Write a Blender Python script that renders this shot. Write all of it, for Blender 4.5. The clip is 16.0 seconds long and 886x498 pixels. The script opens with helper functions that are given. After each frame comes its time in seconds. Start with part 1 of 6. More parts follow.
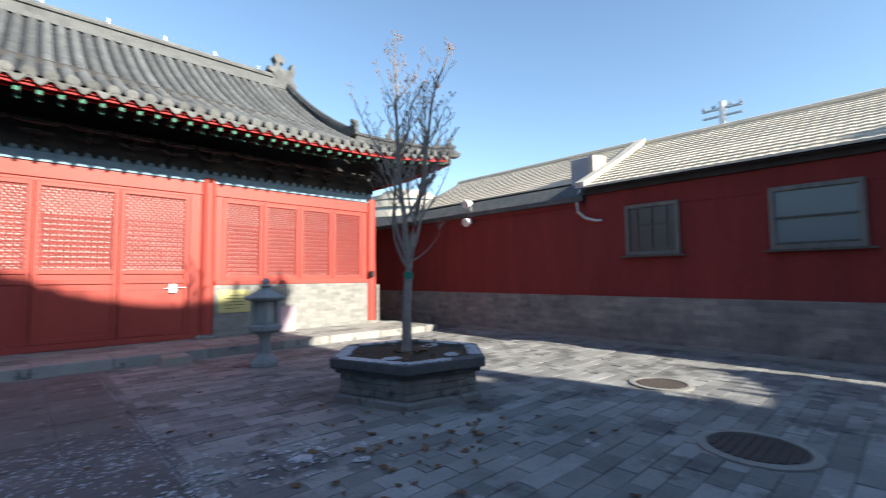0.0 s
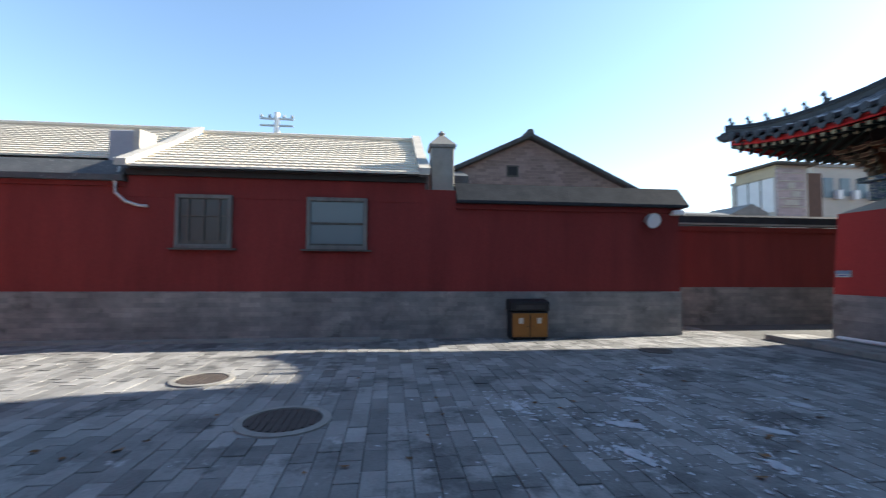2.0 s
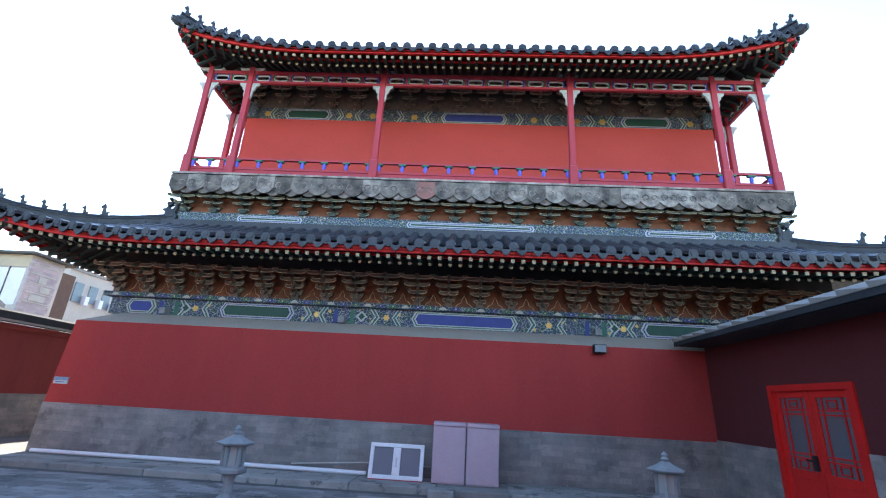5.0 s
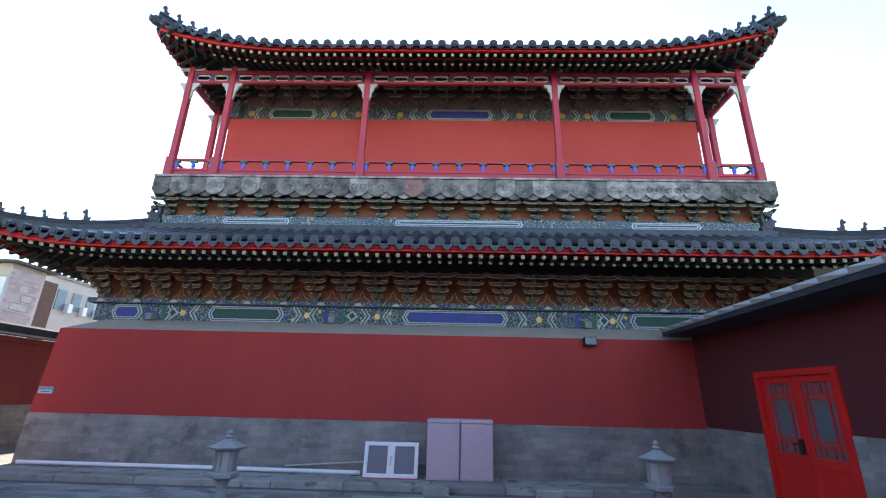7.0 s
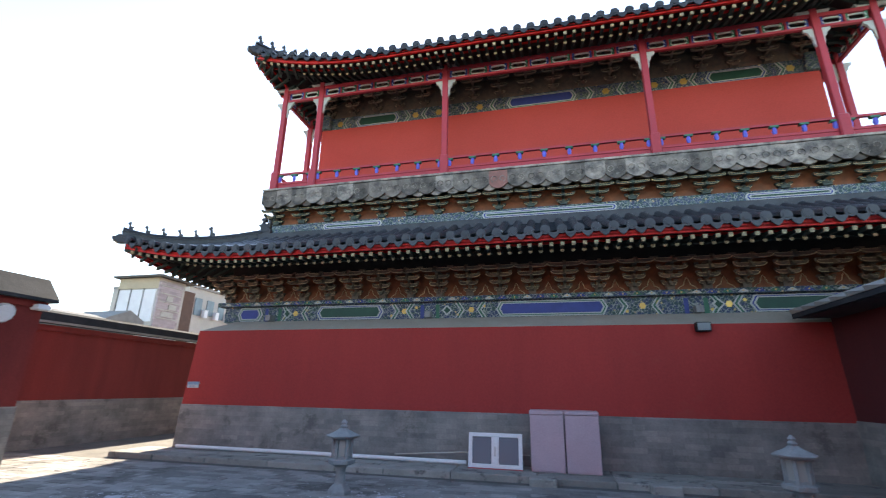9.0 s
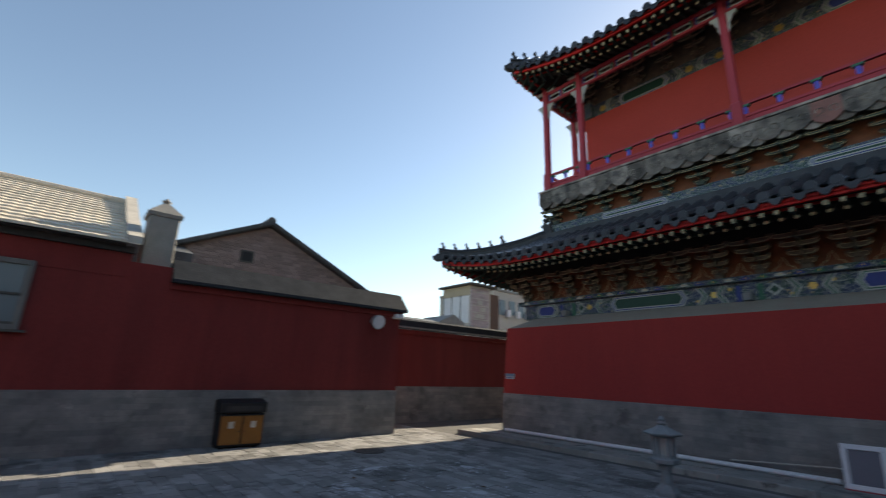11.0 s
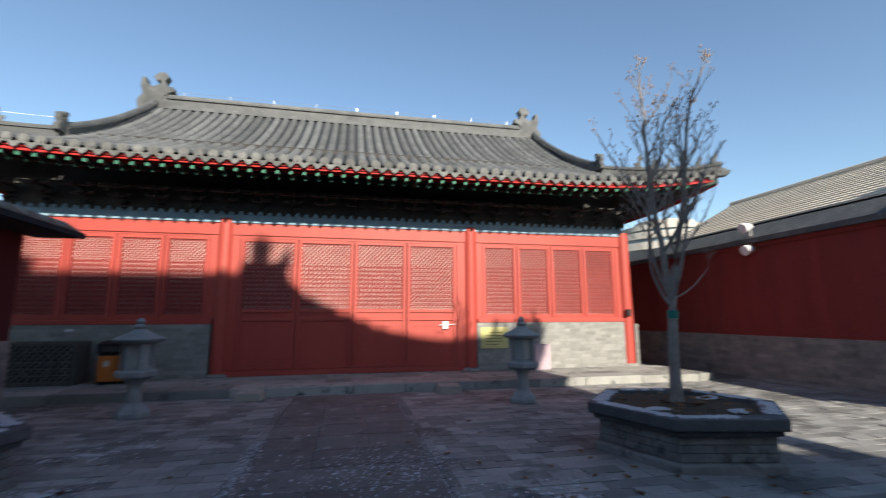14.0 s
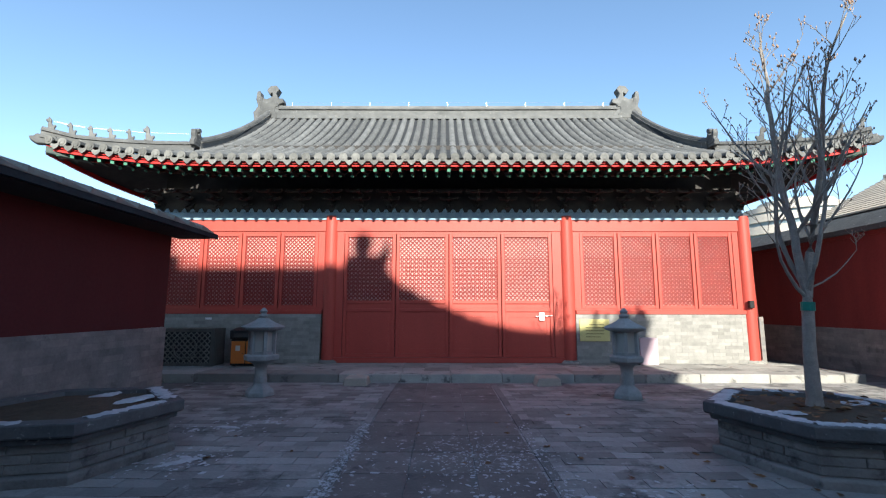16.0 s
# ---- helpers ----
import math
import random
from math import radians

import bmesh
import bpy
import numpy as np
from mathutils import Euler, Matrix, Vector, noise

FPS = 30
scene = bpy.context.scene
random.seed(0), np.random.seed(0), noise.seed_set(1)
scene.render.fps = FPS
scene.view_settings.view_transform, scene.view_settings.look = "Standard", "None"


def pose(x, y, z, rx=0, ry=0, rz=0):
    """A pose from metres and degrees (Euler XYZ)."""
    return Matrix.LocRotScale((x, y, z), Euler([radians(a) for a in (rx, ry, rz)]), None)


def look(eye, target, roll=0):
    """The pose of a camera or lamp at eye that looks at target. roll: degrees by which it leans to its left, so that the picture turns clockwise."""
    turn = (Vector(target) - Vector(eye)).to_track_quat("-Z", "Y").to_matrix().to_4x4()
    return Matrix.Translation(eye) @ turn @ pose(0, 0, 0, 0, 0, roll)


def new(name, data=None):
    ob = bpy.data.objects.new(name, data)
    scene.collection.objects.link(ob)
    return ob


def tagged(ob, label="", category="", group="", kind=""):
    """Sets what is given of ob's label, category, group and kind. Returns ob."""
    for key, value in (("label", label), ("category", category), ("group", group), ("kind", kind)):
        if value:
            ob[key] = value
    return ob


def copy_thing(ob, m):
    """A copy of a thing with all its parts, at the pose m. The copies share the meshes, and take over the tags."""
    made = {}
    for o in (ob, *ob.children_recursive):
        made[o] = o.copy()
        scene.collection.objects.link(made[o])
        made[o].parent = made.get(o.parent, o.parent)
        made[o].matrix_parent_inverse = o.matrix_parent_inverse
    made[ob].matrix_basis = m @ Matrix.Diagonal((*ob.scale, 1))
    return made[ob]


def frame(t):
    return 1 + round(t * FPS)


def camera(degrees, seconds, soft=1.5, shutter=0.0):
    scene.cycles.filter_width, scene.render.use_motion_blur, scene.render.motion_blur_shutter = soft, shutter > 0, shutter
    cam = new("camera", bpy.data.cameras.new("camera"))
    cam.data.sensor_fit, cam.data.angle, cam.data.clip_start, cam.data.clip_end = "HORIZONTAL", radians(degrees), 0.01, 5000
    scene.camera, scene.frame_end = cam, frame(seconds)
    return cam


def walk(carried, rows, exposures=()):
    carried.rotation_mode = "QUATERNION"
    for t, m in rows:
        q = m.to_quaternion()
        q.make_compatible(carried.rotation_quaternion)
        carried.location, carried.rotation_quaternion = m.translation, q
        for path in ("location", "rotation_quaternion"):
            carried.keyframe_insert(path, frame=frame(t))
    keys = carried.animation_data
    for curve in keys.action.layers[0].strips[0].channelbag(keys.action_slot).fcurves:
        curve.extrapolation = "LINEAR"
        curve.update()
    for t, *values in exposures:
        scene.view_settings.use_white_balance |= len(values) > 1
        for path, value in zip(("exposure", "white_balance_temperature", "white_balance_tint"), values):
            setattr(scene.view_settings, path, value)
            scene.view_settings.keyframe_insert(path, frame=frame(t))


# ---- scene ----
cam = camera(89.5, 16.0, soft=1.15, shutter=0.42)
PATH = [
    (0.0, pose(0.000, 0.000, 1.500, 93.59, 0.51, -43.27)),
    (0.5, pose(0.000, 0.000, 1.500, 93.24, 0.15, -56.68)),
    (1.0, pose(0.000, 0.000, 1.500, 92.13, 0.87, -69.61)),
    (1.5, pose(0.000, 0.000, 1.500, 92.57, 0.45, -84.29)),
    (2.0, pose(0.000, 0.000, 1.500, 92.73, -0.31, -96.72)),
    (2.5, pose(0.000, 0.000, 1.500, 92.91, -1.07, -110.93)),
    (3.0, pose(0.000, 0.000, 1.500, 93.82, -1.43, -135.75)),
    (3.5, pose(0.000, 0.000, 1.500, 96.03, -2.49, -155.30)),
    (4.0, pose(0.000, 0.000, 1.500, 99.20, -2.30, -169.60)),
    (4.5, pose(0.000, 0.000, 1.500, 104.40, -2.70, -175.00)),
    (5.0, pose(0.000, 0.000, 1.500, 108.76, -3.14, -177.95)),
    (7.5, pose(0.000, 0.000, 1.500, 108.08, -1.11, -178.54)),
    (8.0, pose(0.000, 0.000, 1.500, 107.54, -0.83, -175.01)),
    (10.5, pose(0.000, 0.000, 1.500, 105.71, -1.68, -144.06)),
    (11.0, pose(0.000, 0.000, 1.500, 105.49, -1.85, -130.34)),
    (11.5, pose(0.000, 0.000, 1.500, 104.43, -1.21, -117.08)),
    (12.0, pose(0.000, 0.000, 1.500, 102.46, 1.37, -97.72)),
    (12.5, pose(0.000, 0.000, 1.500, 101.43, 1.74, -76.12)),
    (13.0, pose(0.000, 0.000, 1.500, 101.72, -0.09, -53.83)),
    (13.5, pose(0.000, 0.000, 1.500, 100.93, 0.72, -30.59)),
    (14.0, pose(0.000, 0.000, 1.500, 98.68, 0.18, -11.90)),
    (14.5, pose(0.000, 0.000, 1.500, 96.31, 0.47, -4.20)),
    (15.0, pose(0.000, 0.000, 1.500, 95.77, 1.26, -2.09)),
    (15.5, pose(0.000, 0.000, 1.500, 96.04, 0.45, -0.46)),
    (16.0, pose(0.000, 0.000, 1.500, 97.58, -0.06, 0.15)),
]
EXPOSURES = [(0, 1.38, 6500, 5), (2, 1.63, 6500, 7), (3.5, 1.33, 6300, 12), (4.2, 2.18, 6500, 12), (5, 2.88, 6600, 10), (8, 2.63, 7000, 10), (10.3, 2.03, 8000, 12), (10.6, 1.63, 8000, 12), (11, 1.08, 7600, 8), (11.5, 1.03, 7100, 4), (13, 1.03, 6900, 3), (13.7, 0.88, 6700, 4), (14.1, 0.88, 6600, 6), (14.6, 1.18, 6400, 5), (16, 1.38, 6350, 4)]
walk(cam, PATH, EXPOSURES)

# world, sun
SUN_TAN, SUN_SIDE = 0.479, 0.164
sun_dir = Vector((SUN_SIDE, -1, 0)).normalized()
sun_elev = math.atan(SUN_TAN)
world = bpy.data.worlds.new("sky")
scene.world = world
world.use_nodes = True
wn = world.node_tree.nodes
sky = wn.new("ShaderNodeTexSky")
sky.sky_type = "NISHITA"
sky.sun_disc = False
sky.sun_elevation = sun_elev
sky.sun_rotation = math.atan2(sun_dir.x, sun_dir.y)
sky.air_density, sky.dust_density, sky.ozone_density = 1.0, 0.35, 2.2
wn["Background"].inputs["Strength"].default_value = 0.11
world.node_tree.links.new(sky.outputs[0], wn["Background"].inputs["Color"])
sun = new("sun", bpy.data.lights.new("sun", "SUN"))
sun.data.energy, sun.data.angle, sun.data.color = 5.0, radians(0.5), (1.0, 0.93, 0.82)
sun.matrix_world = look(sun_dir * 60 * math.cos(sun_elev) + Vector((0, 0, 60 * math.sin(sun_elev))), (0, 0, 0))


# materials
def mat(name, c1, c2=None, rough=0.8, scale=3.0, grain=40.0, bump=0.15, metal=0.0, spread=0.25, island=0.0, obj=0.0, stain=None, streak=False, spec=0.3, brick=None):
    """Two-scale noise colour between c1 and c2, fine bump, optional stain colour and per-piece variation."""
    m = bpy.data.materials.new(name)
    m.use_nodes = True
    nt = m.node_tree
    n, l = nt.nodes, nt.links
    b = n["Principled BSDF"]
    c2 = c2 or tuple(min(1, v * 0.72) for v in c1)
    co = n.new("ShaderNodeTexCoord")
    mp = n.new("ShaderNodeMapping")
    if streak:
        mp.inputs["Scale"].default_value = (1.0, 1.0, 0.16)
    geo = n.new("ShaderNodeNewGeometry")
    l.new(geo.outputs["Position"], mp.inputs["Vector"])
    big = n.new("ShaderNodeTexNoise")
    big.inputs["Scale"].default_value, big.inputs["Detail"].default_value = scale, 5
    big.inputs["Roughness"].default_value = 0.65
    l.new(mp.outputs[0], big.inputs["Vector"])
    fine = n.new("ShaderNodeTexNoise")
    fine.inputs["Scale"].default_value, fine.inputs["Detail"].default_value = grain, 3
    l.new(geo.outputs["Position"], fine.inputs["Vector"])
    ramp = n.new("ShaderNodeValToRGB")
    ramp.color_ramp.elements[0].position, ramp.color_ramp.elements[1].position = 0.5 - spread, 0.5 + spread
    ramp.color_ramp.elements[0].color, ramp.color_ramp.elements[1].color = (*c2, 1), (*c1, 1)
    l.new(big.outputs["Fac"], ramp.inputs["Fac"])
    col = ramp.outputs["Color"]

    def mult(col, value_socket, lo, hi):
        r = n.new("ShaderNodeMapRange")
        r.inputs["To Min"].default_value, r.inputs["To Max"].default_value = lo, hi
        l.new(value_socket, r.inputs["Value"])
        mx = n.new("ShaderNodeMix")
        mx.data_type, mx.blend_type = "RGBA", "MULTIPLY"
        mx.inputs["Factor"].default_value = 1
        l.new(col, mx.inputs["A"])
        l.new(r.outputs[0], mx.inputs["B"])
        return mx.outputs["Result"]

    col = mult(col, fine.outputs["Fac"], 0.82, 1.18)
    if island:
        col = mult(col, geo.outputs["Random Per Island"], 1 - island, 1 + island)
    if obj:
        oi = n.new("ShaderNodeObjectInfo")
        col = mult(col, oi.outputs["Random"], 1 - obj, 1 + obj)
    if brick:
        sep = n.new("ShaderNodeSeparateXYZ")
        l.new(geo.outputs["Position"], sep.inputs[0])
        add = n.new("ShaderNodeMath")
        l.new(sep.outputs["X"], add.inputs[0])
        l.new(sep.outputs["Y"], add.inputs[1])
        cmb = n.new("ShaderNodeCombineXYZ")
        l.new(add.outputs[0], cmb.inputs["X"])
        l.new(sep.outputs["Z"], cmb.inputs["Y"])
        br = n.new("ShaderNodeTexBrick")
        br.inputs["Scale"].default_value = 1.0
        br.inputs["Brick Width"].default_value, br.inputs["Row Height"].default_value = brick
        br.inputs["Mortar Size"].default_value, br.inputs["Mortar Smooth"].default_value = 0.006, 0.6
        br.inputs["Color1"].default_value, br.inputs["Color2"].default_value = (0.62, 0.62, 0.64, 1), (1.18, 1.14, 1.08, 1)
        br.inputs["Mortar"].default_value = (0.8, 0.79, 0.77, 1)
        l.new(cmb.outputs[0], br.inputs["Vector"])
        mb = n.new("ShaderNodeMix")
        mb.data_type, mb.blend_type = "RGBA", "MULTIPLY"
        mb.inputs["Factor"].default_value = 0.6
        l.new(col, mb.inputs["A"])
        l.new(br.outputs["Color"], mb.inputs["B"])
        col = mb.outputs["Result"]
    for spot_c, spot_s, spot_t in (stain if stain and isinstance(stain[0][0], tuple) else [stain] if stain else []):
        sn = n.new("ShaderNodeTexNoise")
        sn.inputs["Scale"].default_value, sn.inputs["Detail"].default_value = spot_s, 8
        sn.inputs["Roughness"].default_value = 0.7
        l.new(geo.outputs["Position"], sn.inputs["Vector"])
        sr = n.new("ShaderNodeValToRGB")
        sr.color_ramp.elements[0].position, sr.color_ramp.elements[1].position = spot_t, spot_t + 0.08
        l.new(sn.outputs["Fac"], sr.inputs["Fac"])
        mx = n.new("ShaderNodeMix")
        mx.data_type = "RGBA"
        l.new(sr.outputs["Color"], mx.inputs["Factor"])
        l.new(col, mx.inputs["A"])
        mx.inputs["B"].default_value = (*spot_c, 1)
        col = mx.outputs["Result"]
    l.new(col, b.inputs["Base Color"])
    b.inputs["Roughness"].default_value, b.inputs["Metallic"].default_value = rough, metal
    b.inputs["Specular IOR Level"].default_value = spec
    if bump:
        bp = n.new("ShaderNodeBump")
        bp.inputs["Strength"].default_value, bp.inputs["Distance"].default_value = bump, 0.02
        l.new(fine.outputs["Fac"], bp.inputs["Height"])
        l.new(bp.outputs[0], b.inputs["Normal"])
    return m


def glass_mat(name, tint, rough=0.05):
    m = bpy.data.materials.new(name)
    m.use_nodes = True
    b = m.node_tree.nodes["Principled BSDF"]
    b.inputs["Base Color"].default_value = (*tint, 1)
    b.inputs["Roughness"].default_value = rough
    b.inputs["Specular IOR Level"].default_value = 0.8
    nz = m.node_tree.nodes.new("ShaderNodeTexNoise")
    nz.inputs["Scale"].default_value = 2.0
    bp = m.node_tree.nodes.new("ShaderNodeBump")
    bp.inputs["Strength"].default_value = 0.04
    m.node_tree.links.new(nz.outputs["Fac"], bp.inputs["Height"])
    m.node_tree.links.new(bp.outputs[0], b.inputs["Normal"])
    return m


RED_WALL = mat("red_plaster", (0.225, 0.034, 0.030), (0.145, 0.022, 0.020), 0.9, 1.6, 25, 0.15, streak=True)
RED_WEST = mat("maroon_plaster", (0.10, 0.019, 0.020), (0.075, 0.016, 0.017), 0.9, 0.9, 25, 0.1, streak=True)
RED_TOWER = mat("red_lime_wash", (0.37, 0.042, 0.036), (0.27, 0.032, 0.029), 0.9, 0.7, 25, 0.1, streak=True, stain=((0.31, 0.045, 0.038), 1.1, 0.60))
RED_UPPER = mat("fresh_red_wash", (0.45, 0.062, 0.050), (0.39, 0.052, 0.042), 0.85, 0.7, 25, 0.05)
RED_PAINT = mat("red_door_paint", (0.39, 0.062, 0.047), (0.31, 0.047, 0.036), 0.5, 1.2, 30, 0.1, streak=True)
RED_LATTICE = mat("red_lattice_paint", (0.27, 0.040, 0.034), None, 0.6, 4, 60, 0.1)
RED_POST = mat("crimson_post_paint", (0.40, 0.045, 0.065), (0.32, 0.036, 0.05), 0.5, 1.5, 30, 0.08, streak=True)
RED_BRIGHT = mat("bright_red_paint", (0.62, 0.020, 0.016), (0.5, 0.015, 0.012), 0.45, 2, 40, 0.05)
RED_TRIM = mat("eave_red_paint", (0.58, 0.022, 0.020), (0.42, 0.016, 0.014), 0.6, 4, 40, 0.1)
TILE = mat("dark_grey_tile", (0.125, 0.127, 0.128), (0.055, 0.057, 0.06), 0.7, 2.2, 30, 0.35, island=0.25, obj=0.2, stain=((0.30, 0.295, 0.28), 16.0, 0.60))
# darker than TILE: shade between barrel rows put into the colour; copings share it
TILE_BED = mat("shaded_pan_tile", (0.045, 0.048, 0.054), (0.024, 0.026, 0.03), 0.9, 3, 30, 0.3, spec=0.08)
TILE_BLUE = mat("blue_grey_tile", (0.052, 0.055, 0.062), (0.018, 0.020, 0.026), 0.30, 2.2, 30, 0.3, island=0.25, obj=0.2, stain=((0.20, 0.21, 0.22), 5.0, 0.68))
TILE_END = mat("tile_end_grey", (0.17, 0.168, 0.16), (0.075, 0.075, 0.075), 0.8, 8, 60, 0.4, obj=0.3)
TILE_LIGHT = mat("pale_cement_tile", (0.66, 0.575, 0.46), (0.50, 0.44, 0.355), 0.85, 2.5, 30, 0.3, obj=0.12)
VENT = mat("pale_grey_vent_steel", (0.36, 0.37, 0.40), (0.27, 0.28, 0.31), 0.5, 3, 40, 0.1)
MORTAR = mat("pale_mortar", (0.52, 0.48, 0.42), (0.36, 0.33, 0.29), 0.9, 4, 40, 0.3)
STONE = mat("grey_brick_wainscot", (0.28, 0.26, 0.245), (0.16, 0.152, 0.147), 0.9, 1.6, 30, 0.3, spread=0.17, stain=(((0.12, 0.112, 0.105), 1.3, 0.58), ((0.36, 0.33, 0.30), 3.4, 0.66)), brick=(0.42, 0.1))
BRICK = mat("grey_brick", (0.30, 0.288, 0.268), (0.21, 0.203, 0.192), 0.9, 6, 45, 0.35, obj=0.18, island=0.18)
JOINT = mat("brick_joint", (0.27, 0.26, 0.245), None, 0.95, 6, 50, 0.3)
CEMENT = mat("grey_cement_coping", (0.30, 0.285, 0.26), (0.20, 0.19, 0.175), 0.9, 3, 35, 0.3)
SLAB = mat("pale_stone_slab", (0.31, 0.297, 0.272), (0.20, 0.192, 0.18), 0.85, 2, 35, 0.3, obj=0.3, stain=(((0.10, 0.098, 0.096), 2.6, 0.56), ((0.46, 0.44, 0.42), 7, 0.68)))
CARVED = mat("carved_grey_stone", (0.30, 0.31, 0.31), (0.19, 0.20, 0.205), 0.85, 6, 60, 0.4)
PLANTER_SIDE = mat("stained_planter_stone", (0.25, 0.24, 0.225), (0.12, 0.117, 0.112), 0.9, 2.2, 40, 0.4, obj=0.15, stain=(((0.07, 0.068, 0.066), 2.1, 0.55), ((0.34, 0.33, 0.32), 6.0, 0.66)))
PAVER = mat("grey_paving_brick", (0.25, 0.242, 0.232), (0.14, 0.137, 0.134), 0.8, 1.6, 35, 0.4, island=0.32, obj=0.32, stain=(((0.10, 0.098, 0.096), 0.9, 0.53), ((0.36, 0.345, 0.335), 3.1, 0.61), ((0.07, 0.068, 0.066), 7.0, 0.66)))
SOILBED = mat("paving_joint_dirt", (0.13, 0.125, 0.118), (0.08, 0.078, 0.075), 0.95, 2, 40, 0.5)
SNOW = mat("old_snow", (0.52, 0.52, 0.54), (0.34, 0.34, 0.36), 0.7, 9, 80, 0.5)
DIRT = mat("planter_soil", (0.10, 0.075, 0.05), (0.05, 0.038, 0.028), 0.95, 9, 60, 0.8)
LEAF = mat("dry_leaf", (0.19, 0.10, 0.045), (0.11, 0.06, 0.03), 0.8, 20, 60, 0.3, obj=0.4)
BARK = mat("grey_bark", (0.30, 0.265, 0.235), (0.19, 0.165, 0.145), 0.9, 14, 80, 0.5)
TIP = mat("cream_rafter_tip", (0.40, 0.32, 0.20), (0.22, 0.18, 0.11), 0.6, 30, 60, 0.1, spread=0.1)
BUD = mat("brown_seed_bud", (0.33, 0.22, 0.16), (0.22, 0.14, 0.10), 0.8, 14, 80, 0.3)
# near-black wood; deep shade of soffits and eave gaps is put into its colour
DARKWOOD = mat("deep_shade_wood", (0.060, 0.054, 0.050), (0.030, 0.029, 0.031), 0.85, 3, 40, 0.2)
BRACKET = mat("faded_bracket_paint", (0.225, 0.16, 0.112), (0.09, 0.09, 0.08), 0.8, 7, 60, 0.3)
BRACKET_G = mat("green_bracket_paint", (0.085, 0.11, 0.085), (0.03, 0.045, 0.05), 0.7, 7, 60, 0.2)
ORANGE = mat("orange_infill_board", (0.28, 0.105, 0.05), (0.13, 0.06, 0.038), 0.8, 5, 50, 0.2)
GOLD = mat("gold_leaf", (0.75, 0.52, 0.16), (0.55, 0.36, 0.10), 0.4, 8, 50, 0.1, metal=0.5)
APRON = mat("weathered_apron_board", (0.27, 0.245, 0.215), (0.075, 0.07, 0.068), 0.85, 4, 50, 0.4, obj=0.55, spread=0.15, stain=((0.40, 0.38, 0.34), 7, 0.62))
APRON_RED = mat("worn_red_apron_board", (0.34, 0.16, 0.14), (0.18, 0.10, 0.09), 0.85, 5, 50, 0.3)
WALK = mat("worn_brown_slab", (0.185, 0.165, 0.155), (0.105, 0.096, 0.092), 0.85, 2, 35, 0.35, obj=0.14, stain=(((0.33, 0.30, 0.305), 4, 0.59), ((0.075, 0.07, 0.07), 2.2, 0.58)))
FROST = glass_mat("dull_sash_glass", (0.085, 0.095, 0.125), 0.5)
FRAMEWOOD = mat("pale_weathered_frame", (0.20, 0.19, 0.175), (0.10, 0.095, 0.088), 0.85, 7, 60, 0.4, streak=True)
EDGE = mat("faded_gilt_edge", (0.58, 0.47, 0.28), (0.36, 0.30, 0.19), 0.6, 8, 50, 0.1)
GREEN = mat("green_paint", (0.05, 0.19, 0.12), (0.03, 0.12, 0.08), 0.6, 5, 50, 0.1)
RAFTER = mat("dark_rafter_paint", (0.030, 0.055, 0.045), (0.018, 0.028, 0.03), 0.7, 6, 50, 0.1)
DARKGREEN = mat("dark_green_panel", (0.022, 0.085, 0.06), (0.016, 0.06, 0.045), 0.5, 4, 50, 0.05)
BLUE = mat("blue_paint", (0.045, 0.075, 0.30), (0.03, 0.05, 0.20), 0.5, 4, 50, 0.05)
VIOLET = mat("ultramarine_paint", (0.12, 0.13, 0.62), (0.09, 0.10, 0.48), 0.5, 5, 50, 0.05)
PALEBLUE = mat("faded_blue_paint", (0.26, 0.36, 0.42), (0.13, 0.22, 0.32), 0.7, 9, 60, 0.15)


def scroll_mat(name):
    """Painted scrollwork: blue and green cells with pale outlines and gilt specks."""
    m = mat(name, (0.040, 0.062, 0.13), (0.032, 0.075, 0.07), 0.6, 9, 60, 0.1, spread=0.05)
    n, l = m.node_tree.nodes, m.node_tree.links
    b = n["Principled BSDF"]
    col = b.inputs["Base Color"].links[0].from_socket
    geo = n.new("ShaderNodeNewGeometry")
    warp = n.new("ShaderNodeTexNoise")
    warp.inputs["Scale"].default_value = 9.0
    mixv = n.new("ShaderNodeMix")
    mixv.data_type = "VECTOR"
    mixv.inputs["Factor"].default_value = 0.10
    l.new(geo.outputs["Position"], warp.inputs["Vector"])
    l.new(geo.outputs["Position"], mixv.inputs["A"])
    l.new(warp.outputs["Color"], mixv.inputs["B"])
    for scale, lo, hi, c, feat in ((15.0, 0.025, 0.06, (0.34, 0.38, 0.34), "DISTANCE_TO_EDGE"), (7.0, 0.10, 0.16, (0.62, 0.46, 0.20), "F1")):
        v = n.new("ShaderNodeTexVoronoi")
        v.feature = feat
        v.inputs["Scale"].default_value = scale
        l.new(mixv.outputs["Result"], v.inputs["Vector"])
        r = n.new("ShaderNodeMapRange")
        r.inputs["From Min"].default_value, r.inputs["From Max"].default_value = lo, hi
        r.inputs["To Min"].default_value, r.inputs["To Max"].default_value = 0.85, 0.0
        l.new(v.outputs["Distance"], r.inputs["Value"])
        mx = n.new("ShaderNodeMix")
        mx.data_type = "RGBA"
        l.new(r.outputs[0], mx.inputs["Factor"])
        l.new(col, mx.inputs["A"])
        mx.inputs["B"].default_value = (*c, 1)
        col = mx.outputs["Result"]
    l.new(col, b.inputs["Base Color"])
    return m


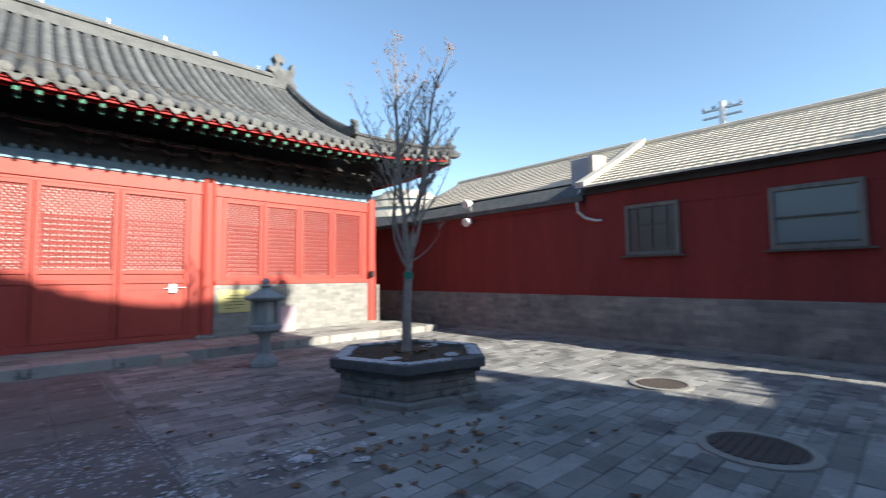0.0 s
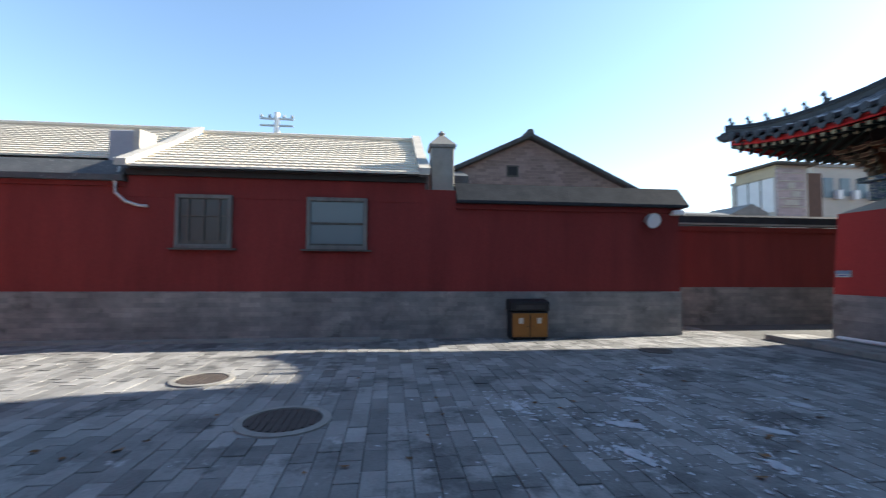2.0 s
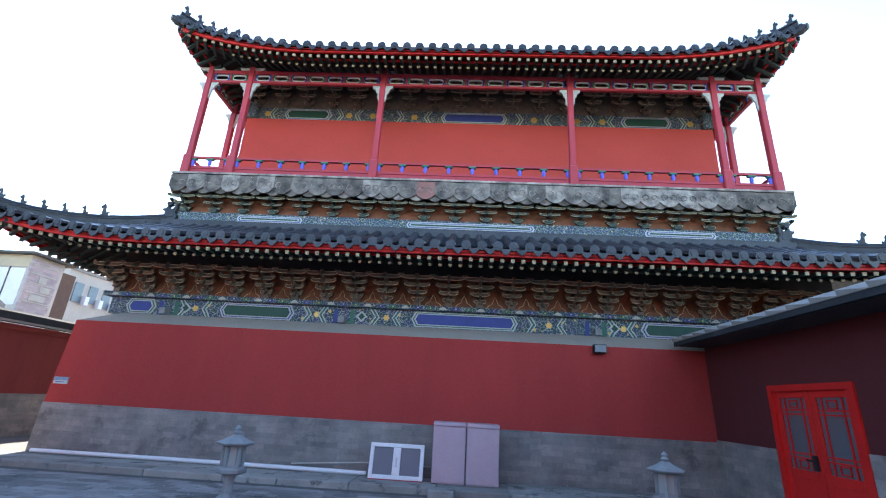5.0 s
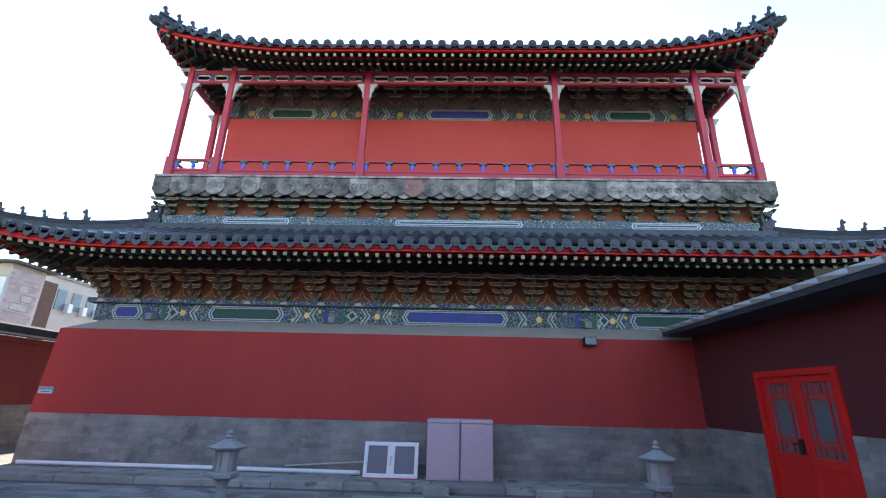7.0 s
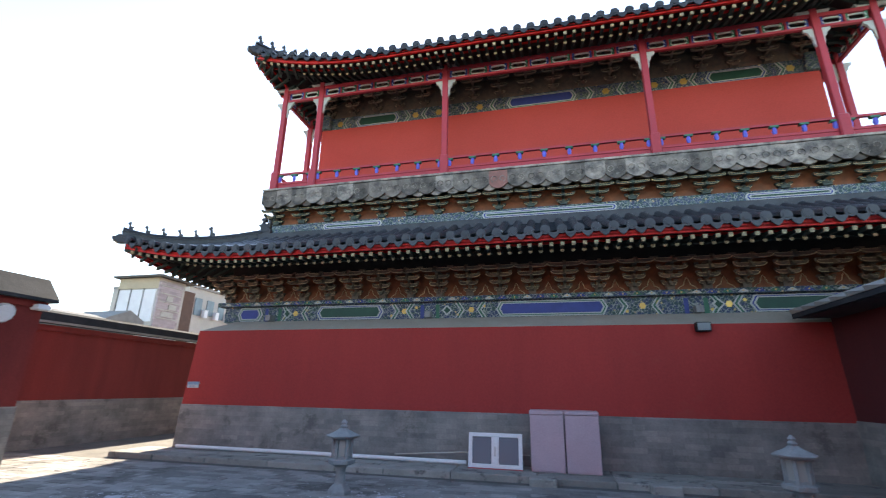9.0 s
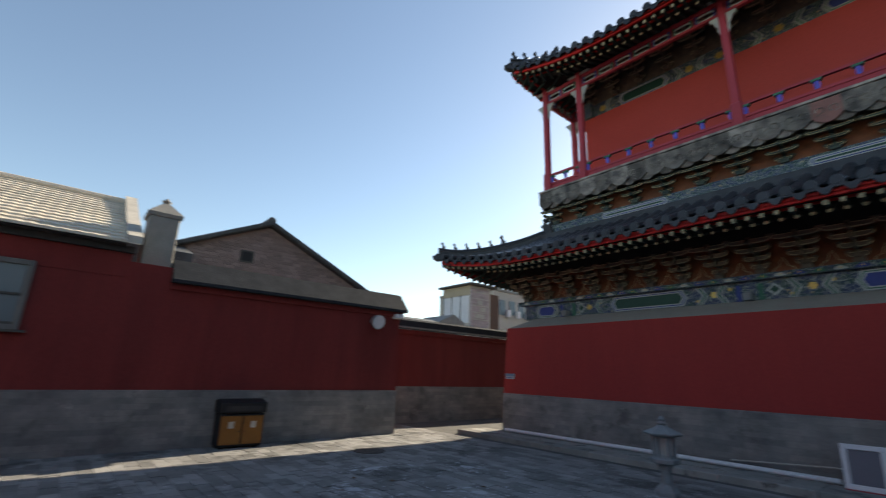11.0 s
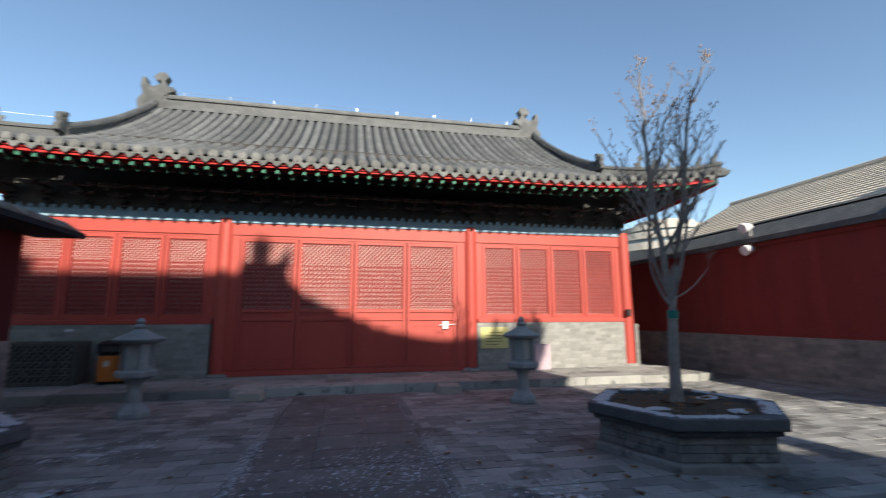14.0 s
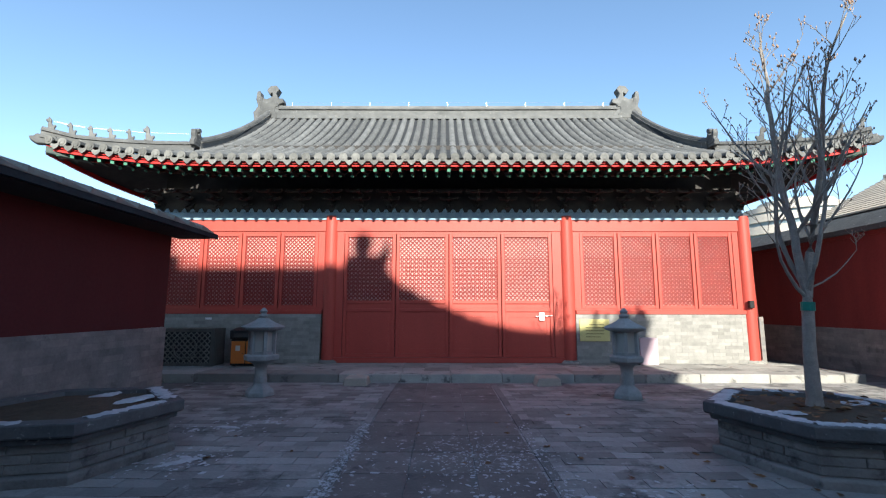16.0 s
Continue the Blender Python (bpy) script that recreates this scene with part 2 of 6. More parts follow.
PATTERN = scroll_mat("painted_cloud_pattern")
PALELINE = mat("pale_line_paint", (0.50, 0.53, 0.50), (0.36, 0.40, 0.40), 0.7, 8, 60, 0.1)
SHOULDER = mat("beige_lime_shoulder", (0.38, 0.335, 0.285), (0.31, 0.27, 0.23), 0.9, 2, 30, 0.15)
WHITE = mat("white_enamel", (0.72, 0.71, 0.72), (0.62, 0.61, 0.63), 0.45, 3, 40, 0.04)
PINK = mat("pale_pink_sheet_metal", (0.46, 0.34, 0.38), (0.37, 0.275, 0.31), 0.45, 1.5, 40, 0.05)
BLACK = mat("black_plastic", (0.018, 0.018, 0.02), None, 0.5, 5, 60, 0.1)
YELLOW = mat("yellow_bin_panel", (0.25, 0.105, 0.022), (0.19, 0.08, 0.018), 0.5, 4, 50, 0.05)
ORANGE_BIN = mat("orange_bin_panel", (0.52, 0.15, 0.03), None, 0.5, 4, 50, 0.05)
SIGN = mat("yellow_notice_plate", (0.52, 0.47, 0.20), (0.45, 0.40, 0.17), 0.5, 4, 50, 0.03)
INK = mat("dark_ink", (0.10, 0.085, 0.03), None, 0.7, 5, 40, 0)
IRON = mat("rusty_iron", (0.11, 0.09, 0.08), (0.06, 0.05, 0.048), 0.7, 12, 80, 0.5, metal=0.4)
STEEL = mat("galvanised_steel", (0.50, 0.50, 0.50), (0.38, 0.38, 0.38), 0.4, 6, 40, 0.1, metal=0.7)
GREYWOOD = mat("weathered_window_wood", (0.12, 0.112, 0.10), (0.055, 0.052, 0.047), 0.85, 6, 60, 0.4, streak=True)
REDBRICK = mat("brown_gable_brick", (0.34, 0.25, 0.225), (0.26, 0.19, 0.17), 0.9, 3, 40, 0.3, obj=0.2, island=0.2)
FARWHITE = mat("far_white_render", (0.50, 0.46, 0.41), (0.36, 0.33, 0.30), 0.8, 0.5, 10, 0)
CREAM = mat("cream_render", (0.52, 0.43, 0.30), (0.40, 0.33, 0.24), 0.85, 1.5, 30, 0.05)
PINKBRICK = mat("pinkish_brick", (0.46, 0.38, 0.38), (0.36, 0.29, 0.30), 0.85, 3, 40, 0.2, brick=(0.5, 0.12))
# colour of the dark gap beside the far white house
BROWN = mat("dark_gap_brown", (0.14, 0.08, 0.06), (0.09, 0.055, 0.045), 0.85, 3, 40, 0.1)
FARGLASS = mat("far_window_band", (0.16, 0.22, 0.26), None, 0.3, 0.5, 10, 0)
BAND = mat("green_tree_tag", (0.02, 0.20, 0.15), None, 0.5, 8, 50, 0)
PAPER = mat("lattice_backing", (0.80, 0.70, 0.67), (0.60, 0.48, 0.45), 0.6, 3, 40, 0.05)


PANE = glass_mat("dusty_window_glass", (0.085, 0.105, 0.12), 0.3)
MILKY = glass_mat("milky_lantern_glass", (0.30, 0.30, 0.28), 0.45)
PANE_DARK = glass_mat("dark_window_glass", (0.018, 0.02, 0.022), 0.35)


# mesh helpers
def box(bm, x0, x1, y0, y1, z0, z1, m=None):
    vs = [bm.verts.new((x, y, z)) for z in (z0, z1) for y in (y0, y1) for x in (x0, x1)]
    if m is not None:
        for v in vs:
            v.co = m @ v.co
    for f in ((0, 2, 3, 1), (4, 5, 7, 6), (0, 1, 5, 4), (2, 6, 7, 3), (0, 4, 6, 2), (1, 3, 7, 5)):
        bm.faces.new([vs[i] for i in f])
    return bm


def prism(bm, pts, a, b, m=None):
    """A polygon in the xz plane pulled from y=a to y=b."""
    A = [bm.verts.new((x, a, z)) for x, z in pts]
    B = [bm.verts.new((x, b, z)) for x, z in pts]
    if m is not None:
        for v in A + B:
            v.co = m @ v.co
    n = len(pts)
    bm.faces.new(A)
    bm.faces.new(B[::-1])
    for i in range(n):
        bm.faces.new((A[i], B[i], B[(i + 1) % n], A[(i + 1) % n]))
    return bm


def tube(bm, pts, radii, n=8, cap=True):
    """A round sweep along points."""
    rings = []
    for i, p in enumerate(pts):
        p = Vector(p)
        d = Vector(pts[min(i + 1, len(pts) - 1)]) - Vector(pts[max(i - 1, 0)])
        d.normalize()
        u = d.cross(Vector((0, 0, 1)) if abs(d.z) < 0.95 else Vector((1, 0, 0))).normalized()
        w = d.cross(u)
        r = radii[i] if isinstance(radii, (list, tuple)) else radii
        rings.append([bm.verts.new(p + r * (math.cos(2 * math.pi * k / n) * u + math.sin(2 * math.pi * k / n) * w)) for k in range(n)])
    for a, b in zip(rings, rings[1:]):
        for k in range(n):
            bm.faces.new((a[k], a[(k + 1) % n], b[(k + 1) % n], b[k]))
    if cap:
        bm.faces.new(rings[0][::-1])
        bm.faces.new(rings[-1])
    return bm


def lathe(bm, prof, n=16, c=(0, 0, 0), turn=0.0, sx=1.0):
    rings = [[bm.verts.new((c[0] + r * math.cos(turn + 2 * math.pi * k / n) * sx, c[1] + r * math.sin(turn + 2 * math.pi * k / n), c[2] + z)) for k in range(n)] for r, z in prof]
    for a, b in zip(rings, rings[1:]):
        for k in range(n):
            bm.faces.new((a[k], a[(k + 1) % n], b[(k + 1) % n], b[k]))
    bm.faces.new(rings[0][::-1])
    bm.faces.new(rings[-1])
    return bm


def beam(bm, pts, w, h):
    """A rectangular sweep along points: w across, h up from the points."""
    rings = []
    for i, p in enumerate(pts):
        p = Vector(p)
        d = Vector(pts[min(i + 1, len(pts) - 1)]) - Vector(pts[max(i - 1, 0)])
        u = Vector((d.y, -d.x, 0)).normalized() * (w / 2)
        rings.append([bm.verts.new(q) for q in (p - u, p + u, p + u + Vector((0, 0, h)), p - u + Vector((0, 0, h)))])
    for a, b in zip(rings, rings[1:]):
        for k in range(4):
            bm.faces.new((a[k], a[(k + 1) % 4], b[(k + 1) % 4], b[k]))
    bm.faces.new(rings[0][::-1])
    bm.faces.new(rings[-1])
    return bm


def B():
    return bmesh.new()


def mesh_of(name, bm, material, smooth=False, bevel=0.0):
    bmesh.ops.recalc_face_normals(bm, faces=bm.faces)
    if bevel:
        bmesh.ops.bevel(bm, geom=bm.edges[:], offset=bevel, segments=1, affect="EDGES", clamp_overlap=True)
    me = bpy.data.meshes.new(name)
    bm.to_mesh(me)
    bm.free()
    me.materials.append(material)
    if smooth:
        me.polygons.foreach_set("use_smooth", [True] * len(me.polygons))
        me.set_sharp_from_angle(angle=radians(40))
    return me


def part(name, bm, material, parent=None, label="", smooth=False, bevel=0.0):
    ob = new(name, mesh_of(name, bm, material, smooth, bevel))
    if parent is not None:
        ob.parent = parent
    if label:
        ob["label"] = label
    return ob


def piece(name, me, parent, m):
    ob = new(name, me)
    ob.parent = parent
    ob.matrix_basis = m
    return ob


def thing(name, label, category, at=(0, 0, 0), turn=0.0, group="", kind=""):
    ob = new(name)
    ob.matrix_basis = pose(*at, 0, 0, turn)
    return tagged(ob, label, category, group, kind)


def solid(name, bm, material, label, category, kind="", group="", smooth=False, bevel=0.0):
    return tagged(part(name, bm, material, None, "", smooth, bevel), label, category, group, kind)


# roofs
class Slope:
    """One side of a tiled roof: s runs along the eave, d inward from it."""

    def __init__(self, origin, T, N, half, D, H, z0, up, flare, bulge=0.5, hip=0.0, hk=1.0, s_up=0.5):
        self.o, self.T, self.N = Vector(origin), Vector(T), Vector(N)
        self.half, self.D, self.H, self.z0, self.up, self.flare = half, D, H, z0, up, flare
        self.a, self.hip, self.hk, self.s_up = bulge, hip, hk, s_up

    def g(self, s):
        k = (abs(s) / self.half - self.s_up) / (1 - self.s_up)
        return max(0.0, min(k, 1.15)) ** 2.2

    def d0(self, s):
        return -self.flare * self.g(s)

    def d1(self, s):
        if abs(s) <= self.hip:
            return self.D
        return max(self.d0(s) + 0.12, min(self.D, (self.half + self.flare - abs(s)) * self.hk - self.flare * 0.5))

    def at(self, s, d, lift=0.0):
        q = max(0.0, d) / self.D
        z = self.z0 + self.up * self.g(s) * max(0.0, 1 - q * 1.3) + self.H * (self.a * q + (1 - self.a) * q * q) + lift
        p = self.o + s * self.T + d * self.N
        return Vector((p.x, p.y, z))

    def sheet(self, lift, n=48, m=8, cut=None, s_lim=1.0):
        bm = B()
        grid = []
        for i in range(n + 1):
            s = (2 * i / n - 1) * self.half * s_lim
            a, b = self.d0(s), self.d1(s)
            if cut:
                b = min(b, max(cut, a + 0.1))
            grid.append([bm.verts.new(self.at(s, a + (b - a) * j / m, lift)) for j in range(m + 1)])
        for a, b in zip(grid, grid[1:]):
            for j in range(m):
                bm.faces.new((a[j], b[j], b[j + 1], a[j + 1]))
        return bm

    def row(self, s, r=0.075, step=0.34):
        """One barrel-tile row with a lip at each tile."""
        bm = B()
        a, b = self.d0(s), self.d1(s)
        n = max(1, round((b - a) / step))
        rings = []
        for j in range(n):
            for f, rr in ((0.0, r * 1.16), (0.93, r * 0.93)):
                d = a + (b - a) * (j + f) / n
                c = self.at(s, d)
                rings.append([bm.verts.new(c + self.T * (rr * math.cos(t)) + Vector((0, 0, rr * math.sin(t) + 0.015))) for t in (0, 0.7, 1.57, 2.44, 3.14)])
        for p, q in zip(rings, rings[1:]):
            for k in range(4):
                bm.faces.new((p[k], p[k + 1], q[k + 1], q[k]))
        return bm


def half_disc_mesh(material, r=0.085):
    bm = B()
    tube(bm, [(0, 0, 0), (0, 0.035, 0)], r, 12)
    tube(bm, [(0, -0.012, 0), (0, 0.0, 0)], r * 0.62, 10)
    return mesh_of("eave_tile_end", bm, material)


def drip_mesh(material):
    bm = B()
    prism(bm, [(-0.11, 0.03), (-0.095, -0.05), (-0.05, -0.105), (0, -0.14), (0.05, -0.105), (0.095, -0.05), (0.11, 0.03), (0.05, -0.01), (0, -0.02), (-0.05, -0.01)], 0, 0.025)
    return mesh_of("drip_tile", bm, material)


def dress(slope, roof, tile, end_mat, rafter_mat, tip_mat, spacing=0.29, rafters=0.27, rows=True, r=0.086):
    """Barrel rows, tile ends, drip tiles, red fascia and two layers of rafters along one slope."""
    # bed coloured dark to imitate the shaded gaps between rows
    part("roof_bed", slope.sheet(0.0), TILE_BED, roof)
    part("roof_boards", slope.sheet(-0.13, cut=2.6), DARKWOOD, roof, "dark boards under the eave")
    n = int(2 * slope.half / spacing)
    ang = math.degrees(math.atan2(slope.T.y, slope.T.x))
    flip = 0 if slope.N.dot(Vector((-slope.T.y, slope.T.x, 0))) > 0 else 180
    disc, drip = half_disc_mesh(end_mat, r * 1.13), drip_mesh(end_mat)
    fly = mesh_of("flying_rafter", box(B(), -0.033, 0.033, 0, 0.6, -0.033, 0.033), rafter_mat)
    cap = mesh_of("rafter_tip", box(B(), -0.035, 0.035, -0.006, 0.02, -0.035, 0.035), tip_mat)
    under = mesh_of("round_rafter", tube(B(), [(0, 0, 0), (0, 1.2, 0.56)], 0.038, 8), rafter_mat)
    utip = mesh_of("round_rafter_tip", tube(B(), [(0, -0.008, 0), (0, 0.004, 0)], 0.038, 8), tip_mat)
    for i in range(n + 1):
        s = (i - n / 2) * spacing
        if abs(s) > slope.half:
            continue
        if rows:
            part("tile_row", slope.row(s, r), tile, roof, smooth=True)
        e = slope.at(s, slope.d0(s))
        piece("eave_tile_end", disc, roof, pose(*e, 0, 0, ang + flip) @ pose(0, -0.03, 0.02))
        if i < n:
            e2 = slope.at(s + spacing / 2, slope.d0(s + spacing / 2))
            piece("drip_tile", drip, roof, pose(*e2, 0, 0, ang + flip) @ pose(0, -0.035, -0.03))
    if rafters:
        k2 = int(2 * (slope.half - 0.1) / rafters)
        for i in range(k2 + 1):
            s = (i - k2 / 2) * rafters
            turn = pose(*slope.at(s, slope.d0(s)), 0, 0, ang + flip)
            k = (abs(s) / slope.half - 0.72) / 0.28
            skew = 38 * k * (1 if s > 0 else -1) * (1 if flip == 0 else -1) if k > 0 else 0.0
            piece("flying_rafter", fly, roof, turn @ pose(0, 0.09, -0.245, 6, 0, -skew))
            piece("rafter_tip", cap, roof, turn @ pose(0, 0.09, -0.245, 6, 0, -skew))
            if abs(s) < slope.half * 0.86:
                piece("round_rafter", under, roof, turn @ pose(0, 0.34, -0.30, 0, 0, -skew))
                piece("round_rafter_tip", utip, roof, turn @ pose(0, 0.34, -0.30, 0, 0, -skew))
    fas, fas2 = [], []
    for i in range(61):
        s = (2 * i / 60 - 1) * slope.half
        fas.append(slope.at(s, slope.d0(s) + 0.07, -0.20))
        fas2.append(slope.at(s, slope.d0(s) + 0.37, -0.295))
    part("fascia", beam(B(), fas, 0.06, 0.11), RED_TRIM, roof, "red painted eave fascia")
    part("fascia_inner", beam(B(), fas2, 0.04, 0.04), RED_TRIM, roof, "red painted inner eave board")


def ridge_line(roof, name, pts, w, h, tile):
    """A ridge: layered courses under a round cap."""
    part(name, beam(B(), pts, w, h * 0.26), tile, roof)
    part(name + "_course", beam(B(), [Vector(p) + Vector((0, 0, h * 0.26)) for p in pts], w * 0.62, h * 0.44), tile, roof)
    part(name + "_moulding", beam(B(), [Vector(p) + Vector((0, 0, h * 0.70)) for p in pts], w * 0.9, h * 0.1), tile, roof)
    part(name + "_cap", tube(B(), [Vector(p) + Vector((0, 0, h * 0.86)) for p in pts], w * 0.34, 8), tile, roof, smooth=True)


def dragon_end(roof, at, turn, size, tile):
    """Ridge-end ornament: a curled fish-dragon silhouette with fins."""
    o = [(-.36, 0), (.40, 0), (.40, .16), (.28, .30), (.30, .46), (.42, .50), (.40, .62), (.26, .62), (.20, .76), (.28, .90), (.20, 1.0), (.04, .98), (-.06, .86), (.02, .74), (.10, .80), (.10, .68), (-.06, .60), (-.20, .66), (-.24, .84), (-.32, .82), (-.34, .60), (-.28, .40), (-.40, .22)]
    bm = prism(B(), [(x * size, z * size) for x, z in o], -0.12 * size, 0.12 * size)
    prism(bm, [(x * size * 0.7, z * size * 0.7 + 0.06) for x, z in o[:9] + o[16:]], -0.14 * size, 0.14 * size)
    ob = part("ridge_end_ornament", bm, tile, roof, "curled dragon-fish ridge ornament", bevel=0.012)
    ob.matrix_basis = pose(*at, 0, 0, turn)


def beast_mesh(tile, size=0.3):
    """A small seated roof figure: haunches, chest, raised head with a crest."""
    o = [(-.26, 0), (.20, 0), (.22, .10), (.12, .14), (.15, .38), (.12, .55), (.27, .62), (.28, .74), (.17, .80), (.13, .96), (.03, .90), (-.05, .76), (-.06, .52), (-.14, .34), (-.25, .44), (-.33, .36), (-.25, .20)]
    bm = prism(B(), [(x * size, z * size) for x, z in o], -0.11 * size, 0.11 * size)
    box(bm, -0.24 * size, 0.16 * size, -0.17 * size, 0.17 * size, -0.02 * size, 0.09 * size)
    return mesh_of("roof_figure", bm, tile, bevel=0.008)


def corner_ridge(roof, pts, tile, figures, head=True, w=0.2, h=0.24, size=0.3):
    ridge_line(roof, "hip_ridge", pts, w, h, tile)
    me = beast_mesh(tile, size)
    L = [Vector(p) for p in pts]
    d = L[-1] - L[0]
    turn = math.degrees(math.atan2(d.y, d.x))
    tot = len(L) - 1
    run = sum((b - a).length for a, b in zip(L, L[1:]))
    for k in range(figures):
        x = max(0.05, 1 - (0.14 + 0.36 * k) / run) * tot
        i = min(int(x), tot - 1)
        p = L[i].lerp(L[i + 1], x - i)
        piece("roof_figure", me, roof, pose(p.x, p.y, p.z + h * 0.98, 0, 0, turn) @ Matrix.Scale(1.0 if k < figures - 1 else 1.35, 4))
    half = L[len(L) // 2:]
    part("corner_beam", beam(B(), [p + Vector((0, 0, -0.33)) - d.normalized() * 0.12 for p in half], 0.17, 0.15), BRACKET_G, roof, "painted corner beam under the hip", bevel=0.01)
    e = L[-1] + d.normalized() * 0.02
    hd = part("hip_beast_head", prism(B(), [(-.30, -.08), (.02, -.12), (.14, -.05), (.16, .03), (.08, .04), (.05, .10), (-.30, .10)], -0.08, 0.08), tile, roof, "beast head under the corner", bevel=0.015)
    hd.matrix_basis = pose(e.x, e.y, e.z - 0.02, 0, 0, turn)


def bracket_kit(material, w=0.62, h=0.5, reach=0.55, edge=None, tiers=4):
    """Meshes of one bracket set: cap block with out-reaching beaked arms, cross arms that widen upward with bearing blocks, and their gilt edges; it reaches to -y."""
    bm = B()
    box(bm, -0.08, 0.08, -0.08, 0.09, 0, h * 0.16)
    arms, edges = [], []
    th = h * 0.13
    for k in range(tiers):
        f = k / (tiers - 1)
        z = h * (0.15 + 0.80 * k / tiers)
        y = -reach * 0.85 * f
        ww = w * (0.22 + 0.34 * f)
        prism(bm, [(y - reach * 0.30, z - 0.02), (y - reach * 0.20, z - 0.035), (y - reach * 0.08, z), (0.1, z), (0.1, z + th), (y - reach * 0.12, z + th), (y - reach * 0.24, z + th * 0.4)], -0.03, 0.03, Matrix.Rotation(math.pi / 2, 4, "Z") @ Matrix.Scale(-1, 4, (0, 1, 0)))
        curve = [(-1.0, 0.72), (-0.93, 0.35), (-0.78, 0.12), (-0.55, 0.0), (0.55, 0.0), (0.78, 0.12), (0.93, 0.35), (1.0, 0.72)]
        a = B()
        prism(a, [(u * ww, z + v * th) for u, v in curve] + [(ww, z + th), (-ww, z + th)], y - 0.026, y + 0.026)
        for x in (-ww * 0.88, 0, ww * 0.88):
            box(a, x - 0.036, x + 0.036, y - 0.04, y + 0.04, z + th + 0.002, z + th + h * 0.06)
        arms.append(mesh_of("cross_arm", a, material))
        e = B()
        tube(e, [(u * ww, y - 0.028, z + v * th + 0.006) for u, v in curve], 0.0065, 4)
        tube(e, [(-ww * 0.9, y - 0.028, z + th - 0.004), (ww * 0.9, y - 0.028, z + th - 0.004)], 0.005, 4)
        edges.append(mesh_of("gilt_edge", e, edge or EDGE))
    return mesh_of("bracket_set", bm, material), arms, edges


def put_bracket(kit, parent, m):
    ob = piece("bracket_set", kit[0], parent, m)
    for a, e in zip(kit[1], kit[2]):
        piece("cross_arm", a, ob, Matrix.Identity(4))
        piece("gilt_edge", e, ob, Matrix.Identity(4))
    return ob


def painted_panel(parent, x0, x1, z0, z1, y, sgn, core):
    """A long hexagonal-ended panel: pale border, dark line, plain core. sgn: the way it faces along y."""
    out = []
    for grow, m, dep in ((0.0, PALELINE, 0.008), (0.022, BLUE if core is DARKGREEN else GREEN, 0.014), (0.040, PALELINE, 0.020), (0.062, core, 0.026)):
        p = (z1 - z0) / 2 - grow
        c = (z0 + z1) / 2
        a, b = x0 + grow * 1.7, x1 - grow * 1.7
        t = p * 0.55
        out.append(part("painted_panel", prism(B(), [(a, c), (a + t, c - p), (b - t, c - p), (b, c), (b - t, c + p), (a + t, c + p)], y, y + sgn * dep), m, parent))
    return out


def flower(parent, x, z, y, sgn, r=0.075):
    bm = B()
    for k in range(6):
        a = k * math.pi / 3
        tube(bm, [(x + r * 0.62 * math.cos(a), y, z + r * 0.62 * math.sin(a)), (x + r * 0.62 * math.cos(a), y + sgn * 0.014, z + r * 0.62 * math.sin(a))], r * 0.36, 7)
    tube(bm, [(x, y, z), (x, y + sgn * 0.02, z)], r * 0.42, 8)
    part("gilt_flower", bm, GOLD, parent, "gilded painted flower")


# ground
solid("ground", box(B(), -300, 300, -300, 300, -0.5, -0.012), SOILBED, "worn grey dirt and joint sand ground of the courtyard", "ground", "structure")

# north hall: platform, walls, doors
HX, HY = 0.12, 11.4
hall = thing("timber_hall", "single-storey red timber hall with grey tiled hip-and-gable roof", "hall", (0, 0, 0))
plat = thing("hall_platform", "low stone platform of pale slabs before the hall", "platform", kind="structure")
part("platform_core", box(B(), HX - 8.4, HX + 8.45, 9.5, 19.5, -0.2, 0.13), CEMENT, plat)
x = HX - 8.45
rs = random.Random(4)
while x < HX + 8.4:
    w = min(rs.uniform(0.9, 1.6), HX + 8.5 - x)
    part("kerb_slab", box(B(), x + 0.006, x + w - 0.006, 9.4, 9.95, -0.05, 0.17 + rs.uniform(-0.006, 0.006)), SLAB, plat, bevel=0.012)
    x += w
x = HX - 8.4
while x < HX + 8.3:
    w = rs.uniform(0.5, 0.62)
    for y0, y1 in ((9.96, 10.42), (10.43, 10.9), (10.91, 11.3)):
        part("slab", box(B(), x + 0.004, min(x + w, HX + 8.45) - 0.004, y0, y1, 0.0, 0.165 + rs.uniform(-0.005, 0.004)), SLAB, plat)
    x += w
for sx in (-1.75, 2.05):
    solid("step_block", prism(B(), [(sx - 0.26, -0.05), (sx + 0.26, -0.05), (sx + 0.22, 0.15), (sx - 0.2, 0.15)], 9.0, 9.395), SHOULDER, "worn pale stone block by the platform edge", "stone block", bevel=0.02)

part("rear_wall", box(B(), HX - 7.7, HX + 7.7, 11.62, 19.0, 0.16, 4.3), RED_WALL, hall)
COLS = [HX - 7.58, HX - 3.02, HX + 3.02, HX + 7.56]
for cx in COLS:
    part("column", tube(B(), [(cx, HY, 0.165), (cx, HY, 3.86)], 0.17, 20), RED_PAINT, hall, "round red painted column", smooth=True)
    part("column_base", lathe(B(), [(0.26, 0.16), (0.26, 0.19), (0.2, 0.235)], 20, (cx, HY, 0)), SLAB, hall)
part("end_brick_pier", box(B(), HX + 7.735, HX + 7.84, 11.3, 12.4, 0.16, 1.3), STONE, hall)
part("end_wall", prism(B(), [(HX + 7.7, 1.3), (HX + 7.83, 1.3), (HX + 7.78, 3.2), (HX + 7.7, 3.2)], 11.45, 19.0), RED_WALL, hall)
